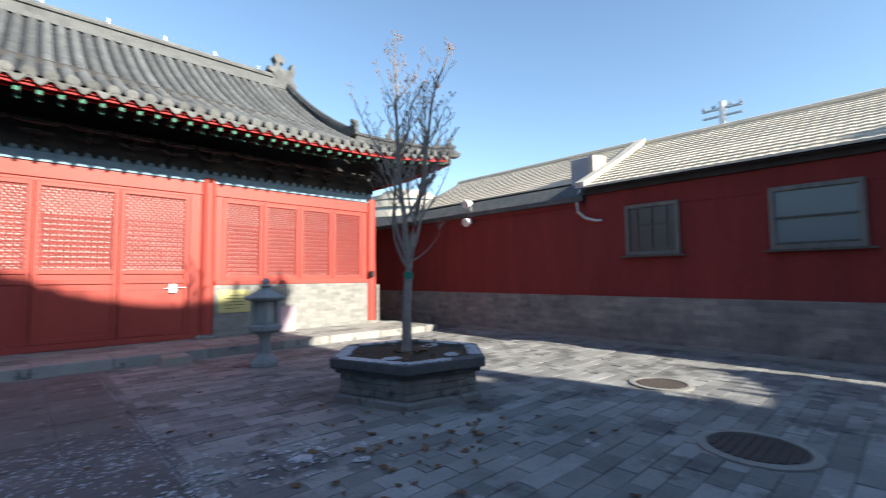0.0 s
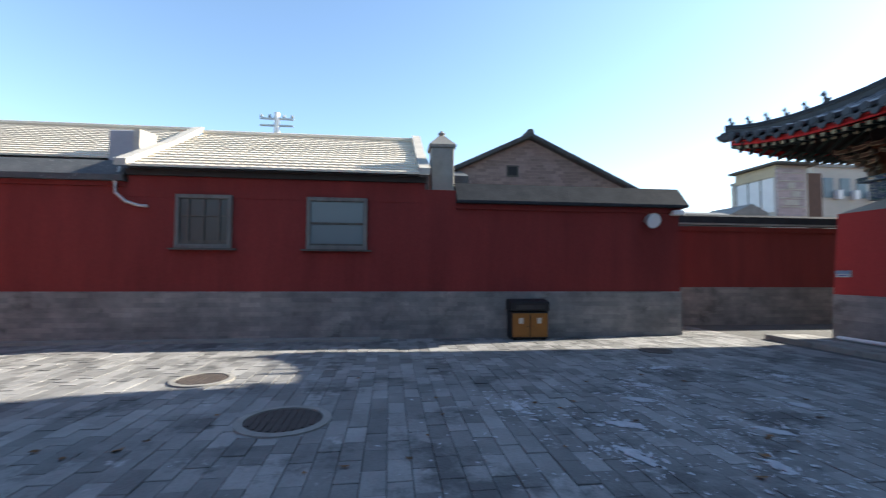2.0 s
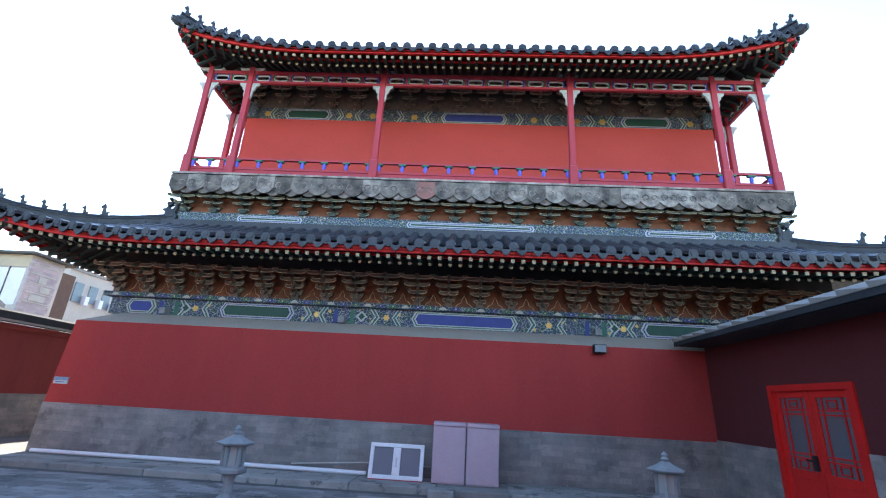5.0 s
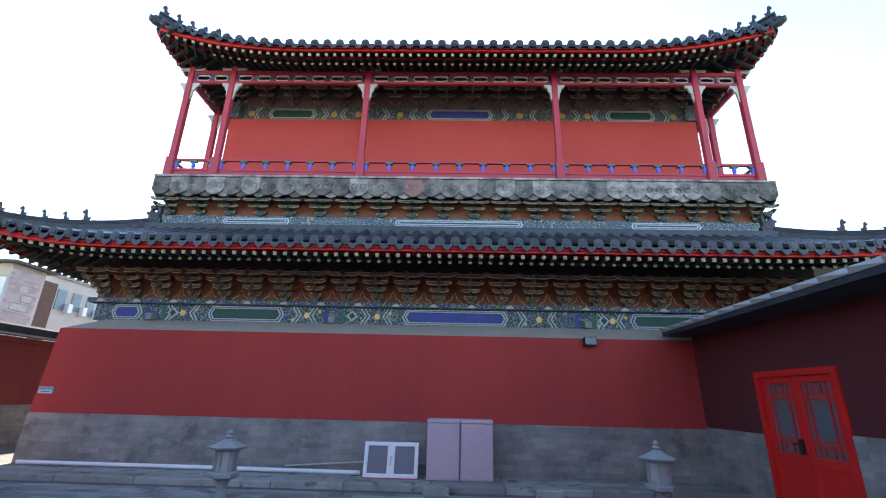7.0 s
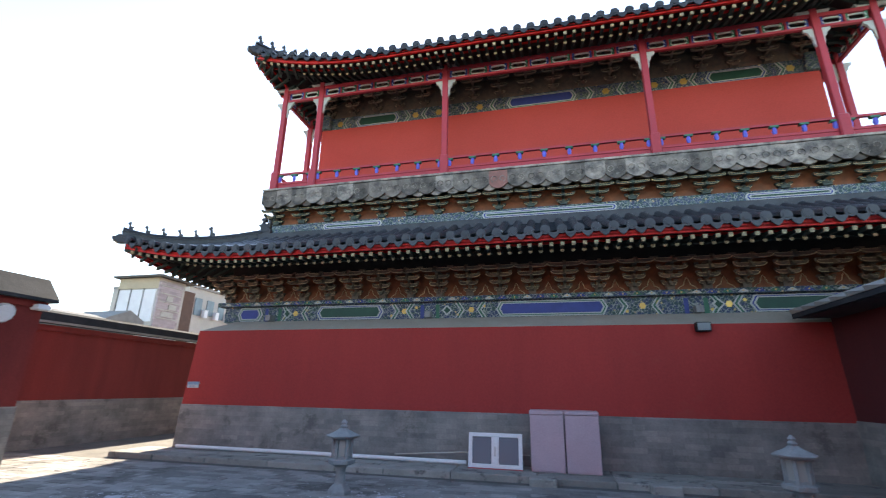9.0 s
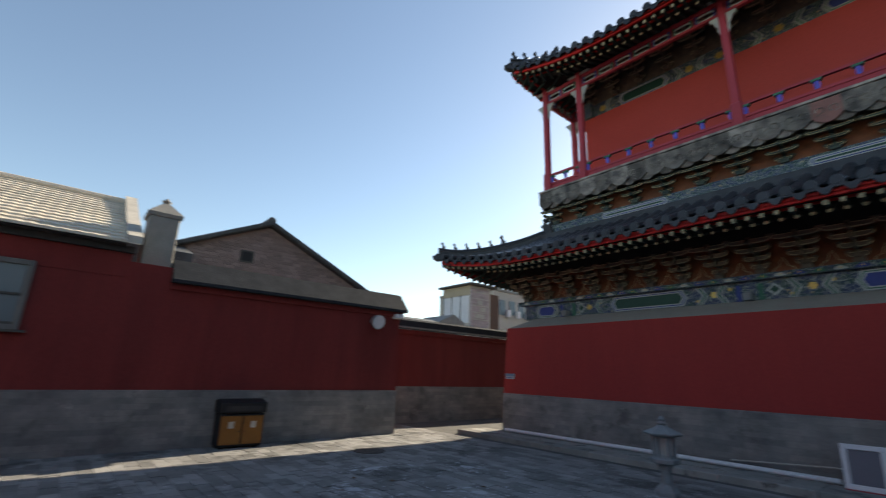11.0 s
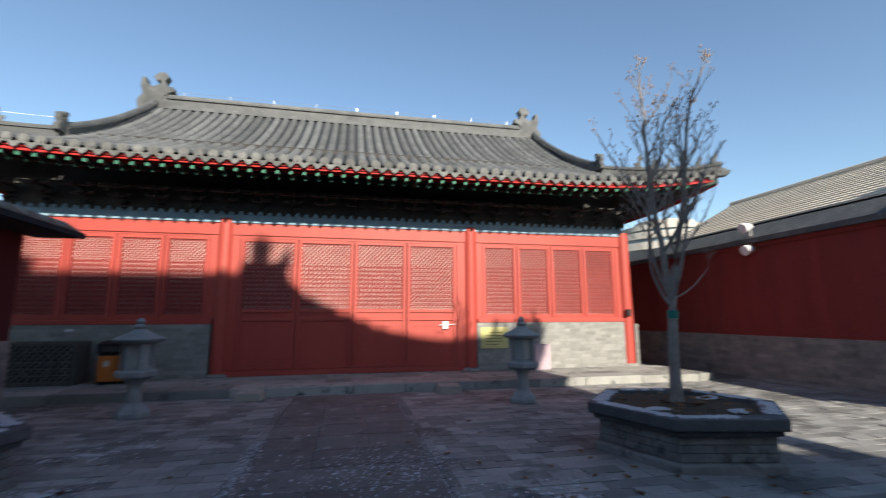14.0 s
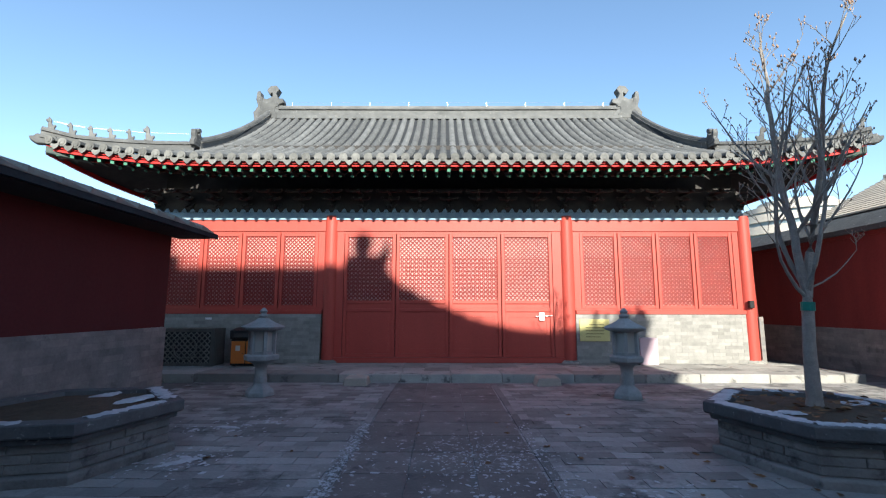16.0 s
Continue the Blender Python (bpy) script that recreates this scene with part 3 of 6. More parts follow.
for a, b in zip(COLS, COLS[1:]):
    part("lintel", box(B(), a + 0.14, b - 0.14, HY - 0.08, HY + 0.1, 3.46, 3.76), RED_PAINT, hall, "red painted lintel", bevel=0.01)
    part("blue_beam", box(B(), a, b, HY - 0.11, HY + 0.12, 3.76, 3.95), PALEBLUE, hall, "faded blue painted beam")
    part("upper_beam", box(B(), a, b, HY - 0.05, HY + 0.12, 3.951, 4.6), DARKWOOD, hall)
    n = int((b - a) / 0.21)
    for i in range(n):
        xx = a + (i + 0.5) * (b - a) / n
        part("beam_ornament", prism(B(), [(xx - 0.07, 3.95), (xx + 0.07, 3.95), (xx + 0.045, 4.0), (xx + 0.02, 4.02 + 0.03 * (i % 2)), (xx - 0.03, 4.02), (xx - 0.05, 3.985)], HY - 0.15, HY - 0.12), PALEBLUE, hall)
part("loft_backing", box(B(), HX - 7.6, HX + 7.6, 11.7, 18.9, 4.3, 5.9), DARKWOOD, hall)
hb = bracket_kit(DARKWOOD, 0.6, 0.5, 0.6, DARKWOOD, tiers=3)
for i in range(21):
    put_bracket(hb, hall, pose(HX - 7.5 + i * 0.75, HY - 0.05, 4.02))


def lattice_mesh(w, h, pitch, bar, material):
    """Crossed diagonal bars clipped to a w x h opening, with a square lattice behind."""
    bm = B()
    n = int((w + h) / pitch) + 1
    for sgn in (1, -1):
        for i in range(n + 1):
            c = i * pitch
            x0, x1 = max(0.0, c - h), min(w, c)
            if x1 - x0 < 0.02:
                continue
            p, q = Vector((x0, 0, c - x0)), Vector((x1, 0, c - x1))
            if sgn < 0:
                p.x, q.x = w - p.x, w - q.x
            d = (q - p).normalized()
            u = Vector((-d.z, 0, d.x)) * bar / 2
            o = -0.004 if sgn > 0 else 0.004
            A = [bm.verts.new(v + Vector((0, o + y, 0))) for y in (-0.008, 0.008) for v in (p - u, p + u, q + u, q - u)]
            for f in ((0, 1, 2, 3), (7, 6, 5, 4), (0, 4, 5, 1), (2, 6, 7, 3)):
                bm.faces.new([A[k] for k in f])
    for i in range(1, int(h / (pitch * 0.7071 * 2)) + 1):
        z = i * pitch * 1.0
        if z < h:
            box(bm, 0, w, 0.012, 0.02, z - bar * 0.4, z + bar * 0.4)
    return mesh_of("lattice", bm, material)


def leaf(parent, x0, x1, z0, z1, rail, lattices, bottom_panel, at_y):
    """A door or window leaf: stiles, rails, lattice over a pale backing, lower panel."""
    bm = B()
    sw = 0.085
    box(bm, x0, x0 + sw, at_y - 0.05, at_y + 0.035, z0, z1)
    box(bm, x1 - sw, x1, at_y - 0.05, at_y + 0.035, z0, z1)
    zs = [z0, z1 - sw] + ([rail, rail - 0.2] if bottom_panel else [])
    for z in zs:
        box(bm, x0 + sw, x1 - sw, at_y - 0.045, at_y + 0.03, z, z + sw)
    fr = part("leaf_frame", bm, RED_PAINT, parent, bevel=0.006)
    lo = rail + sw if bottom_panel else z0 + sw
    lat = piece("lattice", lattices, fr, pose(x0 + sw, at_y - 0.008, lo))
    part("backing", box(B(), x0 + sw, x1 - sw, at_y + 0.02, at_y + 0.028, lo, z1 - sw), PAPER, fr, "pale backing behind the lattice")
    if bottom_panel:
        part("lower_panel", box(B(), x0 + sw, x1 - sw, at_y - 0.012, at_y + 0.012, z0 + sw, rail - 0.2), RED_PAINT, fr)
        part("waist_panel", box(B(), x0 + sw, x1 - sw, at_y - 0.012, at_y + 0.012, rail - 0.115, rail), RED_PAINT, fr)
        bm = B()
        cx, w2 = (x0 + x1) / 2, (x1 - x0) / 2 - sw - 0.09
        for k in range(2):
            zz = (z0 + sw + 0.1, rail - 0.34)[k]
            box(bm, cx - w2, cx + w2, at_y - 0.022, at_y - 0.012, zz, zz + 0.022)
        for k in (-1, 1):
            box(bm, cx + k * w2 - 0.011, cx + k * w2 + 0.011, at_y - 0.022, at_y - 0.012, z0 + sw + 0.1, rail - 0.32)
        part("panel_moulding", bm, RED_PAINT, fr)
    return fr


DX = [-2.56, -1.23, 0.12, 1.45, 2.76]
door = thing("hall_door", "four-leaf red lattice door, closed, half in shadow", "door")
for a, b in zip(DX, DX[1:]):
    leaf(door, a + 0.01, b - 0.01, 0.30, 3.40, 1.62, lattice_mesh(b - a - 0.18, 1.695 - 0.085, 0.105, 0.031, RED_LATTICE), True, HY)
part("threshold", box(B(), COLS[1] + 0.14, COLS[2] - 0.14, HY - 0.1, HY + 0.1, 0.165, 0.295), RED_PAINT, door, "red painted threshold", bevel=0.01)
part("jamb", box(B(), COLS[1] + 0.14, DX[0], HY - 0.06, HY + 0.08, 0.296, 3.46), RED_PAINT, door)
part("jamb", box(B(), DX[4], COLS[2] - 0.14, HY - 0.06, HY + 0.08, 0.296, 3.46), RED_PAINT, door)
part("top_rail", box(B(), DX[0], DX[4], HY - 0.05, HY + 0.08, 3.40, 3.46), RED_PAINT, door)
part("padlock_plate", box(B(), 2.38, 2.52, HY - 0.075, HY - 0.04, 1.2, 1.4), WHITE, door, "white lock plate", bevel=0.01)
part("latch_bar", tube(B(), [(2.3, HY - 0.06, 1.3), (2.72, HY - 0.06, 1.32)], 0.012, 8), STEEL, door)
for (wa, wb), lab in (((COLS[0] + 0.3, COLS[1] - 0.32), "left"), ((COLS[2] + 0.32, COLS[3] - 0.3), "right")):
    win = thing("lattice_window", "row of four red lattice window leaves over a brick sill wall", "window", group="hall windows")
    wd = (wb - wa) / 4
    for k in range(4):
        leaf(win, wa + k * wd + 0.01, wa + (k + 1) * wd - 0.01, 1.5, 3.42, 0, lattice_mesh(wd - 0.19, 1.75, 0.100, 0.030, RED_LATTICE), False, HY)
    part("window_sill", box(B(), wa - 0.16, wb + 0.16, HY - 0.14, HY + 0.1, 1.36, 1.46), RED_PAINT, win, bevel=0.01)
    part("bottom_rail", box(B(), wa - 0.16, wb + 0.16, HY - 0.05, HY + 0.08, 1.46, 1.5), RED_PAINT, win)
    for xx in (wa, wb):
        s = -1 if xx == wa else 1
        part("jamb", box(B(), min(xx, xx + s * 0.16), max(xx, xx + s * 0.16), HY - 0.055, HY + 0.08, 1.5, 3.46), RED_PAINT, win)
    part("top_rail", box(B(), wa, wb, HY - 0.05, HY + 0.08, 3.42, 3.46), RED_PAINT, win)
    wl = thing("sill_wall", "grey brick sill wall under the lattice windows", "wall", kind="structure")
    x0, x1 = wa - 0.16 - (0.0 if lab == "left" else 0.02), wb + 0.14
    part("core", box(B(), x0, x1, HY - 0.124, HY + 0.2, 0.16, 1.355), JOINT, wl)
    for r in range(14):
        z = 0.17 + r * 0.085
        x = x0 - (0.15 if r % 2 else 0)
        while x < x1:
            a, b = max(x, x0) + 0.004, min(x + 0.3, x1) - 0.004
            if b - a > 0.04:
                part("brick", box(B(), a, b, HY - 0.13, HY - 0.08, z + 0.004, z + 0.079), BRICK, wl)
            x += 0.305

# hall roof: hip and gable
hroof = thing("hall_roof", "dark grey barrel-tiled hip-and-gable roof with upturned corners", "roof", (0, 0, 0))
hroof["kind"] = "structure"
RX = 0.24
hs = Slope((RX, 9.55, 0), (1, 0, 0), (0, 1, 0), 8.88, 5.75, 3.45, 4.80, 0.30, 0.30, 0.62, hip=6.62, hk=0.36)
dress(hs, hroof, TILE, TILE_END, RAFTER, GREEN, 0.275, 0.275)
for sgn in (-1, 1):
    sd = Slope((RX + sgn * 8.88, 15.3, 0), (0, 1, 0), (-sgn, 0, 0), 5.75, 2.9, 1.1, 4.80, 0.30, 0.25, 0.6, hip=3.3, hk=1.15)
    part("side_roof_bed", sd.sheet(0.0), TILE, hroof)
    part("side_roof_boards", sd.sheet(-0.13), DARKWOOD, hroof)
    for i in range(36):
        s = -5.6 + i * 0.32
        part("tile_row", sd.row(s), TILE, hroof, smooth=True)
    part("side_fascia", beam(B(), [sd.at(-5.75 + 11.5 * i / 30, sd.d0(-5.75 + 11.5 * i / 30) + 0.05, -0.21) for i in range(31)], 0.07, 0.13), RED_TRIM, hroof)
back = Slope((RX, 21.05, 0), (1, 0, 0), (0, -1, 0), 8.88, 5.75, 3.45, 4.80, 0.30, 0.25, 0.62, hip=6.62, hk=0.36)
part("back_roof_bed", back.sheet(0.0), TILE, hroof)
gp = [(15.3 - k, hs.at(0, 5.75 - k).z - 0.12) for k in (0, 1, 2, 3, 3.9)]
gp = gp + [(11.4, 5.0), (19.2, 5.0)] + [(30.6 - a, b) for a, b in gp[::-1]][:-1]
for gx in (-6.4, 6.3):
    part("gable", prism(B(), [(-a, b) for a, b in gp], gx, gx + 0.1, Matrix.Translation((HX, 0, 0)) @ Matrix.Rotation(-math.pi / 2, 4, "Z")), RED_WALL, hroof)
rz = hs.at(0, 5.75).z
ridge_line(hroof, "main_ridge", [(HX - 6.2, 15.3, rz - 0.05), (HX, 15.3, rz - 0.07), (HX + 6.2, 15.3, rz - 0.05)], 0.36, 0.5, TILE)
for sgn in (-1, 1):
    dragon_end(hroof, (HX + sgn * 6.42, 15.3, rz - 0.1), 0 if sgn < 0 else 180, 1.3, TILE)
    desc = [hs.at(sgn * 6.5, 5.7 - (5.7 - 1.35) * i / 12, 0.02) for i in range(13)]
    ridge_line(hroof, "descending_ridge", desc, 0.24, 0.32, TILE)
    e = desc[-1]
    dragon_end(hroof, (e.x, e.y - 0.1, e.z + 0.1), 90, 0.5, TILE)
    cor = []
    for i in range(11):
        f = i / 10
        s = 6.55 + (8.88 + 0.1 - 6.55) * f
        d = 1.25 * (1 - f) + hs.d0(8.88) * f
        cor.append(hs.at(sgn * s, d, 0.03))
    corner_ridge(hroof, cor, TILE, 6)

# south tower
TY, TU = -15.6, -14.5
tower = thing("two_storey_tower", "two-storey red temple pavilion with galleried upper floor", "pavilion", (0, 0, 0))


def battered(z0, z1, b0, b1, hx=8.70, hy=6.1):
    bm = B()
    lo = [bm.verts.new((sx * (hx - b0), TY + sy * (hy - b0), z0)) for sx, sy in ((1, 1), (-1, 1), (-1, -1), (1, -1))]
    hi = [bm.verts.new((sx * (hx - b1), TY + sy * (hy - b1), z1)) for sx, sy in ((1, 1), (-1, 1), (-1, -1), (1, -1))]
    bm.faces.new(lo[::-1])
    bm.faces.new(hi)
    for i in range(4):
        bm.faces.new((lo[i], lo[(i + 1) % 4], hi[(i + 1) % 4], hi[i]))
    return bm


part("wainscot", battered(0.0, 1.03, 0.01, 0.03), STONE, tower, "grey brick wainscot")
part("lower_wall", battered(1.03, 2.76, 0.04, 0.12), RED_TOWER, tower, "red lime-washed battered wall")
part("wall_shoulder", battered(2.76, 3.05, 0.13, 0.68), SHOULDER, tower, "beige sloping wall shoulder")
part("painted_beam", box(B(), -8.45, 8.45, -18.7, -10.272, 3.051, 3.45), PATTERN, tower, "blue and green painted beam")
for k in range(58):
    x = 8.3 - k * 0.29
    part("plate_cloud", prism(B(), [(x - 0.10, 3.475), (x, 3.465), (x + 0.10, 3.475), (x + 0.05, 3.52), (x, 3.54), (x - 0.05, 3.52)], -10.16, -10.148), (PALELINE, BLUE, GREEN)[k % 3], tower)
    part("plate_dot", tube(B(), [(x, -10.148, 3.50), (x, -10.138, 3.50)], 0.016, 7), GOLD, tower)
part("plate_beam", box(B(), -8.6, 8.6, -18.8, -10.16, 3.451, 3.56), PATTERN, tower)
part("bracket_board", box(B(), -8.4, 8.4, -18.6, -10.32, 3.561, 4.25), ORANGE, tower)
# dark block added to close the shaded gap above the brackets
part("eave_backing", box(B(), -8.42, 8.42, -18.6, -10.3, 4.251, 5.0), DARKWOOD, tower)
tb = bracket_kit(BRACKET, 0.66, 0.66, 0.62)
for i in range(24):
    put_bracket(tb, tower, pose(8.3 - i * 0.722, -10.22, 3.56, 0, 0, 180))
flame = mesh_of("infill_flame", prism(B(), [(-0.20, 0), (0.20, 0), (0.16, 0.06), (0.07, 0.10), (0.04, 0.20), (0, 0.27), (-0.04, 0.20), (-0.07, 0.10), (-0.16, 0.06)], 0, 0.02), ORANGE)
flame_line = mesh_of("infill_outline", tube(B(), [(-0.19, 0, 0.02), (-0.15, 0, 0.075), (-0.07, 0, 0.115), (-0.04, 0, 0.21), (0, 0, 0.285), (0.04, 0, 0.21), (0.07, 0, 0.115), (0.15, 0, 0.075), (0.19, 0, 0.02)], 0.008, 4), EDGE)
for i in range(23):
    fl_ = piece("infill_flame", flame, tower, pose(7.94 - i * 0.722, -10.298, 3.565, 0, 0, 180))
    piece("infill_outline", flame_line, fl_, Matrix.Identity(4))
for i in range(8):
    put_bracket(tb, tower, pose(8.45, -10.6 - i * 0.8, 3.56, 0, 0, 90))
for a, b, core in ((8.05, 7.3, BLUE), (5.75, 3.95, DARKGREEN), (1.2, -1.25, BLUE), (-4.0, -5.9, DARKGREEN), (-7.2, -7.9, BLUE)):
    painted_panel(tower, b, a, 3.075, 3.425, -10.268, 1, core)
for cx in (7.0, 2.78, -3.0, -7.0):
    part("beam_end", box(B(), cx - 0.07, cx + 0.07, -10.28, -10.05, 3.06, 3.2), CARVED, tower)
    for s in (-1, 1):
        part("painted_stripe", box(B(), cx + s * 0.19 - 0.045, cx + s * 0.19 + 0.045, -10.28, -10.266, 3.06, 3.39), BLUE if s > 0 else GREEN, tower)
    part("painted_lozenge", prism(B(), [(cx - 0.42 - 0.13, 3.25), (cx - 0.42, 3.12), (cx - 0.29, 3.25), (cx - 0.42, 3.38)], -10.28, -10.262), PALELINE, tower)
    part("painted_lozenge", prism(B(), [(cx - 0.42 - 0.08, 3.25), (cx - 0.42, 3.17), (cx - 0.34, 3.25), (cx - 0.42, 3.33)], -10.262, -10.25), DARKGREEN, tower)
def chevron(parent, x, z0, z1, y, way, sgn=1, t=0.03):
    """A pointed pale band that closes a painted field."""
    c, k = (z0 + z1) / 2, 0.12 * way
    for off, m in ((0.0, PALELINE), (0.045 * way, GREEN), (0.085 * way, PALELINE)):
        q = [(x + off, z0), (x + off + k, c), (x + off, z1), (x + off + t, z1), (x + off + k + t, c), (x + off + t, z0)]
        part("painted_chevron", prism(B(), q, y, y + sgn * 0.012), m, parent)


for x, way in ((6.72, -1), (5.96, 1), (3.74, -1), (3.16, 1), (2.14, -1), (1.42, 1), (-1.47, -1), (-2.36, 1), (-3.30, -1), (-3.92, 1), (-6.10, -1), (-6.66, 1)):
    chevron(tower, x, 3.07, 3.43, -10.272, way)
for fx in (6.35, 3.42, 1.78, -1.95, -3.62, -6.4):
    flower(tower, fx, 3.25, -10.28, 1)
    flower(tower, fx + 0.32, 3.14, -10.28, 1, 0.04)
    flower(tower, fx - 0.3, 3.33, -10.28, 1, 0.04)

lroof = thing("lower_tower_roof", "blue-grey tiled skirt roof between the pavilion's storeys", "roof")
lroof["kind"] = "structure"
ls = Slope((0, -8.3, 0), (-1, 0, 0), (0, -1, 0), 9.7, 2.1, 1.0, 4.40, 0.32, 0.28, 0.75, hip=7.6, hk=1.0, s_up=0.66)
dress(ls, lroof, TILE_BLUE, TILE_BLUE, RAFTER, TIP, 0.31, 0.205)
for sgn in (1, -1):
    sd = Slope((sgn * 9.7, TY, 0), (0, sgn, 0), (-sgn, 0, 0), 7.3, 2.1, 1.0, 4.40, 0.32, 0.28, 0.75, hip=5.15, hk=1.0, s_up=0.66)
    if sgn > 0:
        dress(sd, lroof, TILE_BLUE, TILE_BLUE, RAFTER, TIP, 0.32, 0.22)
    else:
        part("side_roof_bed", sd.sheet(0.0), TILE_BLUE, lroof)
    cor = []
    for i in range(11):
        f = i / 10
        s = 7.65 + (9.7 + 0.12 - 7.65) * f
        d = 2.05 * (1 - f) + ls.d0(9.7) * f
        cor.append(ls.at(sgn * -s, d, 0.03))
    corner_ridge(lroof, cor, TILE_BLUE, 6, size=0.24)
part("upper_course", box(B(), -7.95, 7.8, -20.6, -10.15, 5.22, 5.46), TILE_BLUE, lroof)
for sgn in (1, -1):
    e = ls.at(-sgn * 7.6, 2.1)
    dragon_end(lroof, (e.x, e.y + 0.1, e.z + 0.08), 0 if sgn > 0 else 180, 0.5, TILE_BLUE)

lower_parts = set(tower.children)
part("gallery_band", box(B(), -7.2, 7.2, -19.3, -9.75, 5.301, 5.56), PATTERN, tower, "green and blue painted gallery band")
for a, b in ((5.6, 4.0), (1.5, -1.5), (-4.0, -5.6)):
    painted_panel(tower, b, a, 5.35, 5.51, -9.75, 1, DARKGREEN)
part("gallery_bracket_board", box(B(), -7.08, 7.08, -19.2, -9.85, 5.561, 6.0), ORANGE, tower)
gb = bracket_kit(BRACKET_G, 0.62, 0.42, 0.3, tiers=3)
for i in range(20):
    put_bracket(gb, tower, pose(6.95 - i * 0.7316, -9.78, 5.56, 0, 0, 180))
for i in range(8):
    put_bracket(gb, tower, pose(7.12, -10.1 - i * 0.8, 5.56, 0, 0, 90))
    put_bracket(gb, tower, pose(-7.12, -10.1 - i * 0.8, 5.56, 0, 0, -90))
part("gallery_floor", box(B(), -7.22, 7.22, -19.4, -9.5, 6.28, 6.4), APRON, tower)
# hanging cloud-head boards under the gallery floor
cloud = [(-0.215 + 0.43 * k / 12, -0.33 - 0.13 * math.sin(math.pi * k / 12) ** 0.8) for k in range(13)]
shape = [(-0.215, -0.02)] + cloud + [(0.215, -0.02)]
cl = mesh_of("apron_tile", prism(B(), shape, 0, 0.04), APRON)
cl_red = mesh_of("apron_tile", prism(B(), shape, 0, 0.04), APRON_RED)
curl = mesh_of("apron_curl", tube(B(), [(0.075 * math.cos(a * 0.6) * (1 - a * 0.05), -0.004, -0.23 + 0.075 * math.sin(a * 0.6) * (1 - a * 0.05)) for a in range(-2, 9)], 0.010, 5), APRON)
for i in range(34):
    m = pose(7.02 - i * 0.4255, -9.44, 6.4, 0, 0, 180)
    if i < 33:
        piece("apron_tile", cl, tower, m @ pose(0.2127, -0.02, -0.03))
    top = piece("apron_tile", cl_red if i == 14 else cl, tower, m @ pose(0, -0.065, 0.012 * (i % 2)))
    for sx in (1, -1):
        piece("apron_curl", curl, top, pose(sx * 0.09, 0, 0) @ Matrix.Scale(sx, 4, (1, 0, 0)))
part("apron_head", box(B(), -7.24, 7.24, -9.5, -9.36, 6.402, 6.45), APRON, tower)
for i in range(8):
    piece("apron_tile", cl, tower, pose(7.27, -9.7 - i * 0.366, 6.4, 0, 0, 90))
    piece("apron_tile", cl, tower, pose(-7.27, -9.7 - i * 0.366, 6.4, 0, 0, -90))

# gallery posts, rails, frieze
PX = [7.07, 5.95, 2.40, -2.40, -5.95, -7.07]
PY = -9.6


def post(x, y):
    part("gallery_post", box(B(), x - 0.072, x + 0.072, y - 0.072, y + 0.072, 6.4, 9.72), RED_POST, tower, bevel=0.012)
    part("post_sleeve", box(B(), x - 0.105, x + 0.105, y - 0.105, y + 0.105, 6.4, 7.02), RED_POST, tower, bevel=0.02)
    for s in (-1, 1):
        part("corner_brace", prism(B(), [(x + s * 0.072, 9.22), (x + s * 0.26, 9.22), (x + s * 0.25, 9.15), (x + s * 0.19, 9.12), (x + s * 0.16, 9.02), (x + s * 0.12, 8.98), (x + s * 0.11, 8.82), (x + s * 0.072, 8.74)], y - 0.025, y + 0.025), PALELINE, tower, "carved pale corner brace")
        part("post_bracket", prism(B(), [(x, 9.60), (x + s * 0.3, 9.60), (x + s * 0.34, 9.68), (x, 9.68)], y - 0.05, y + 0.05), PALELINE, tower)


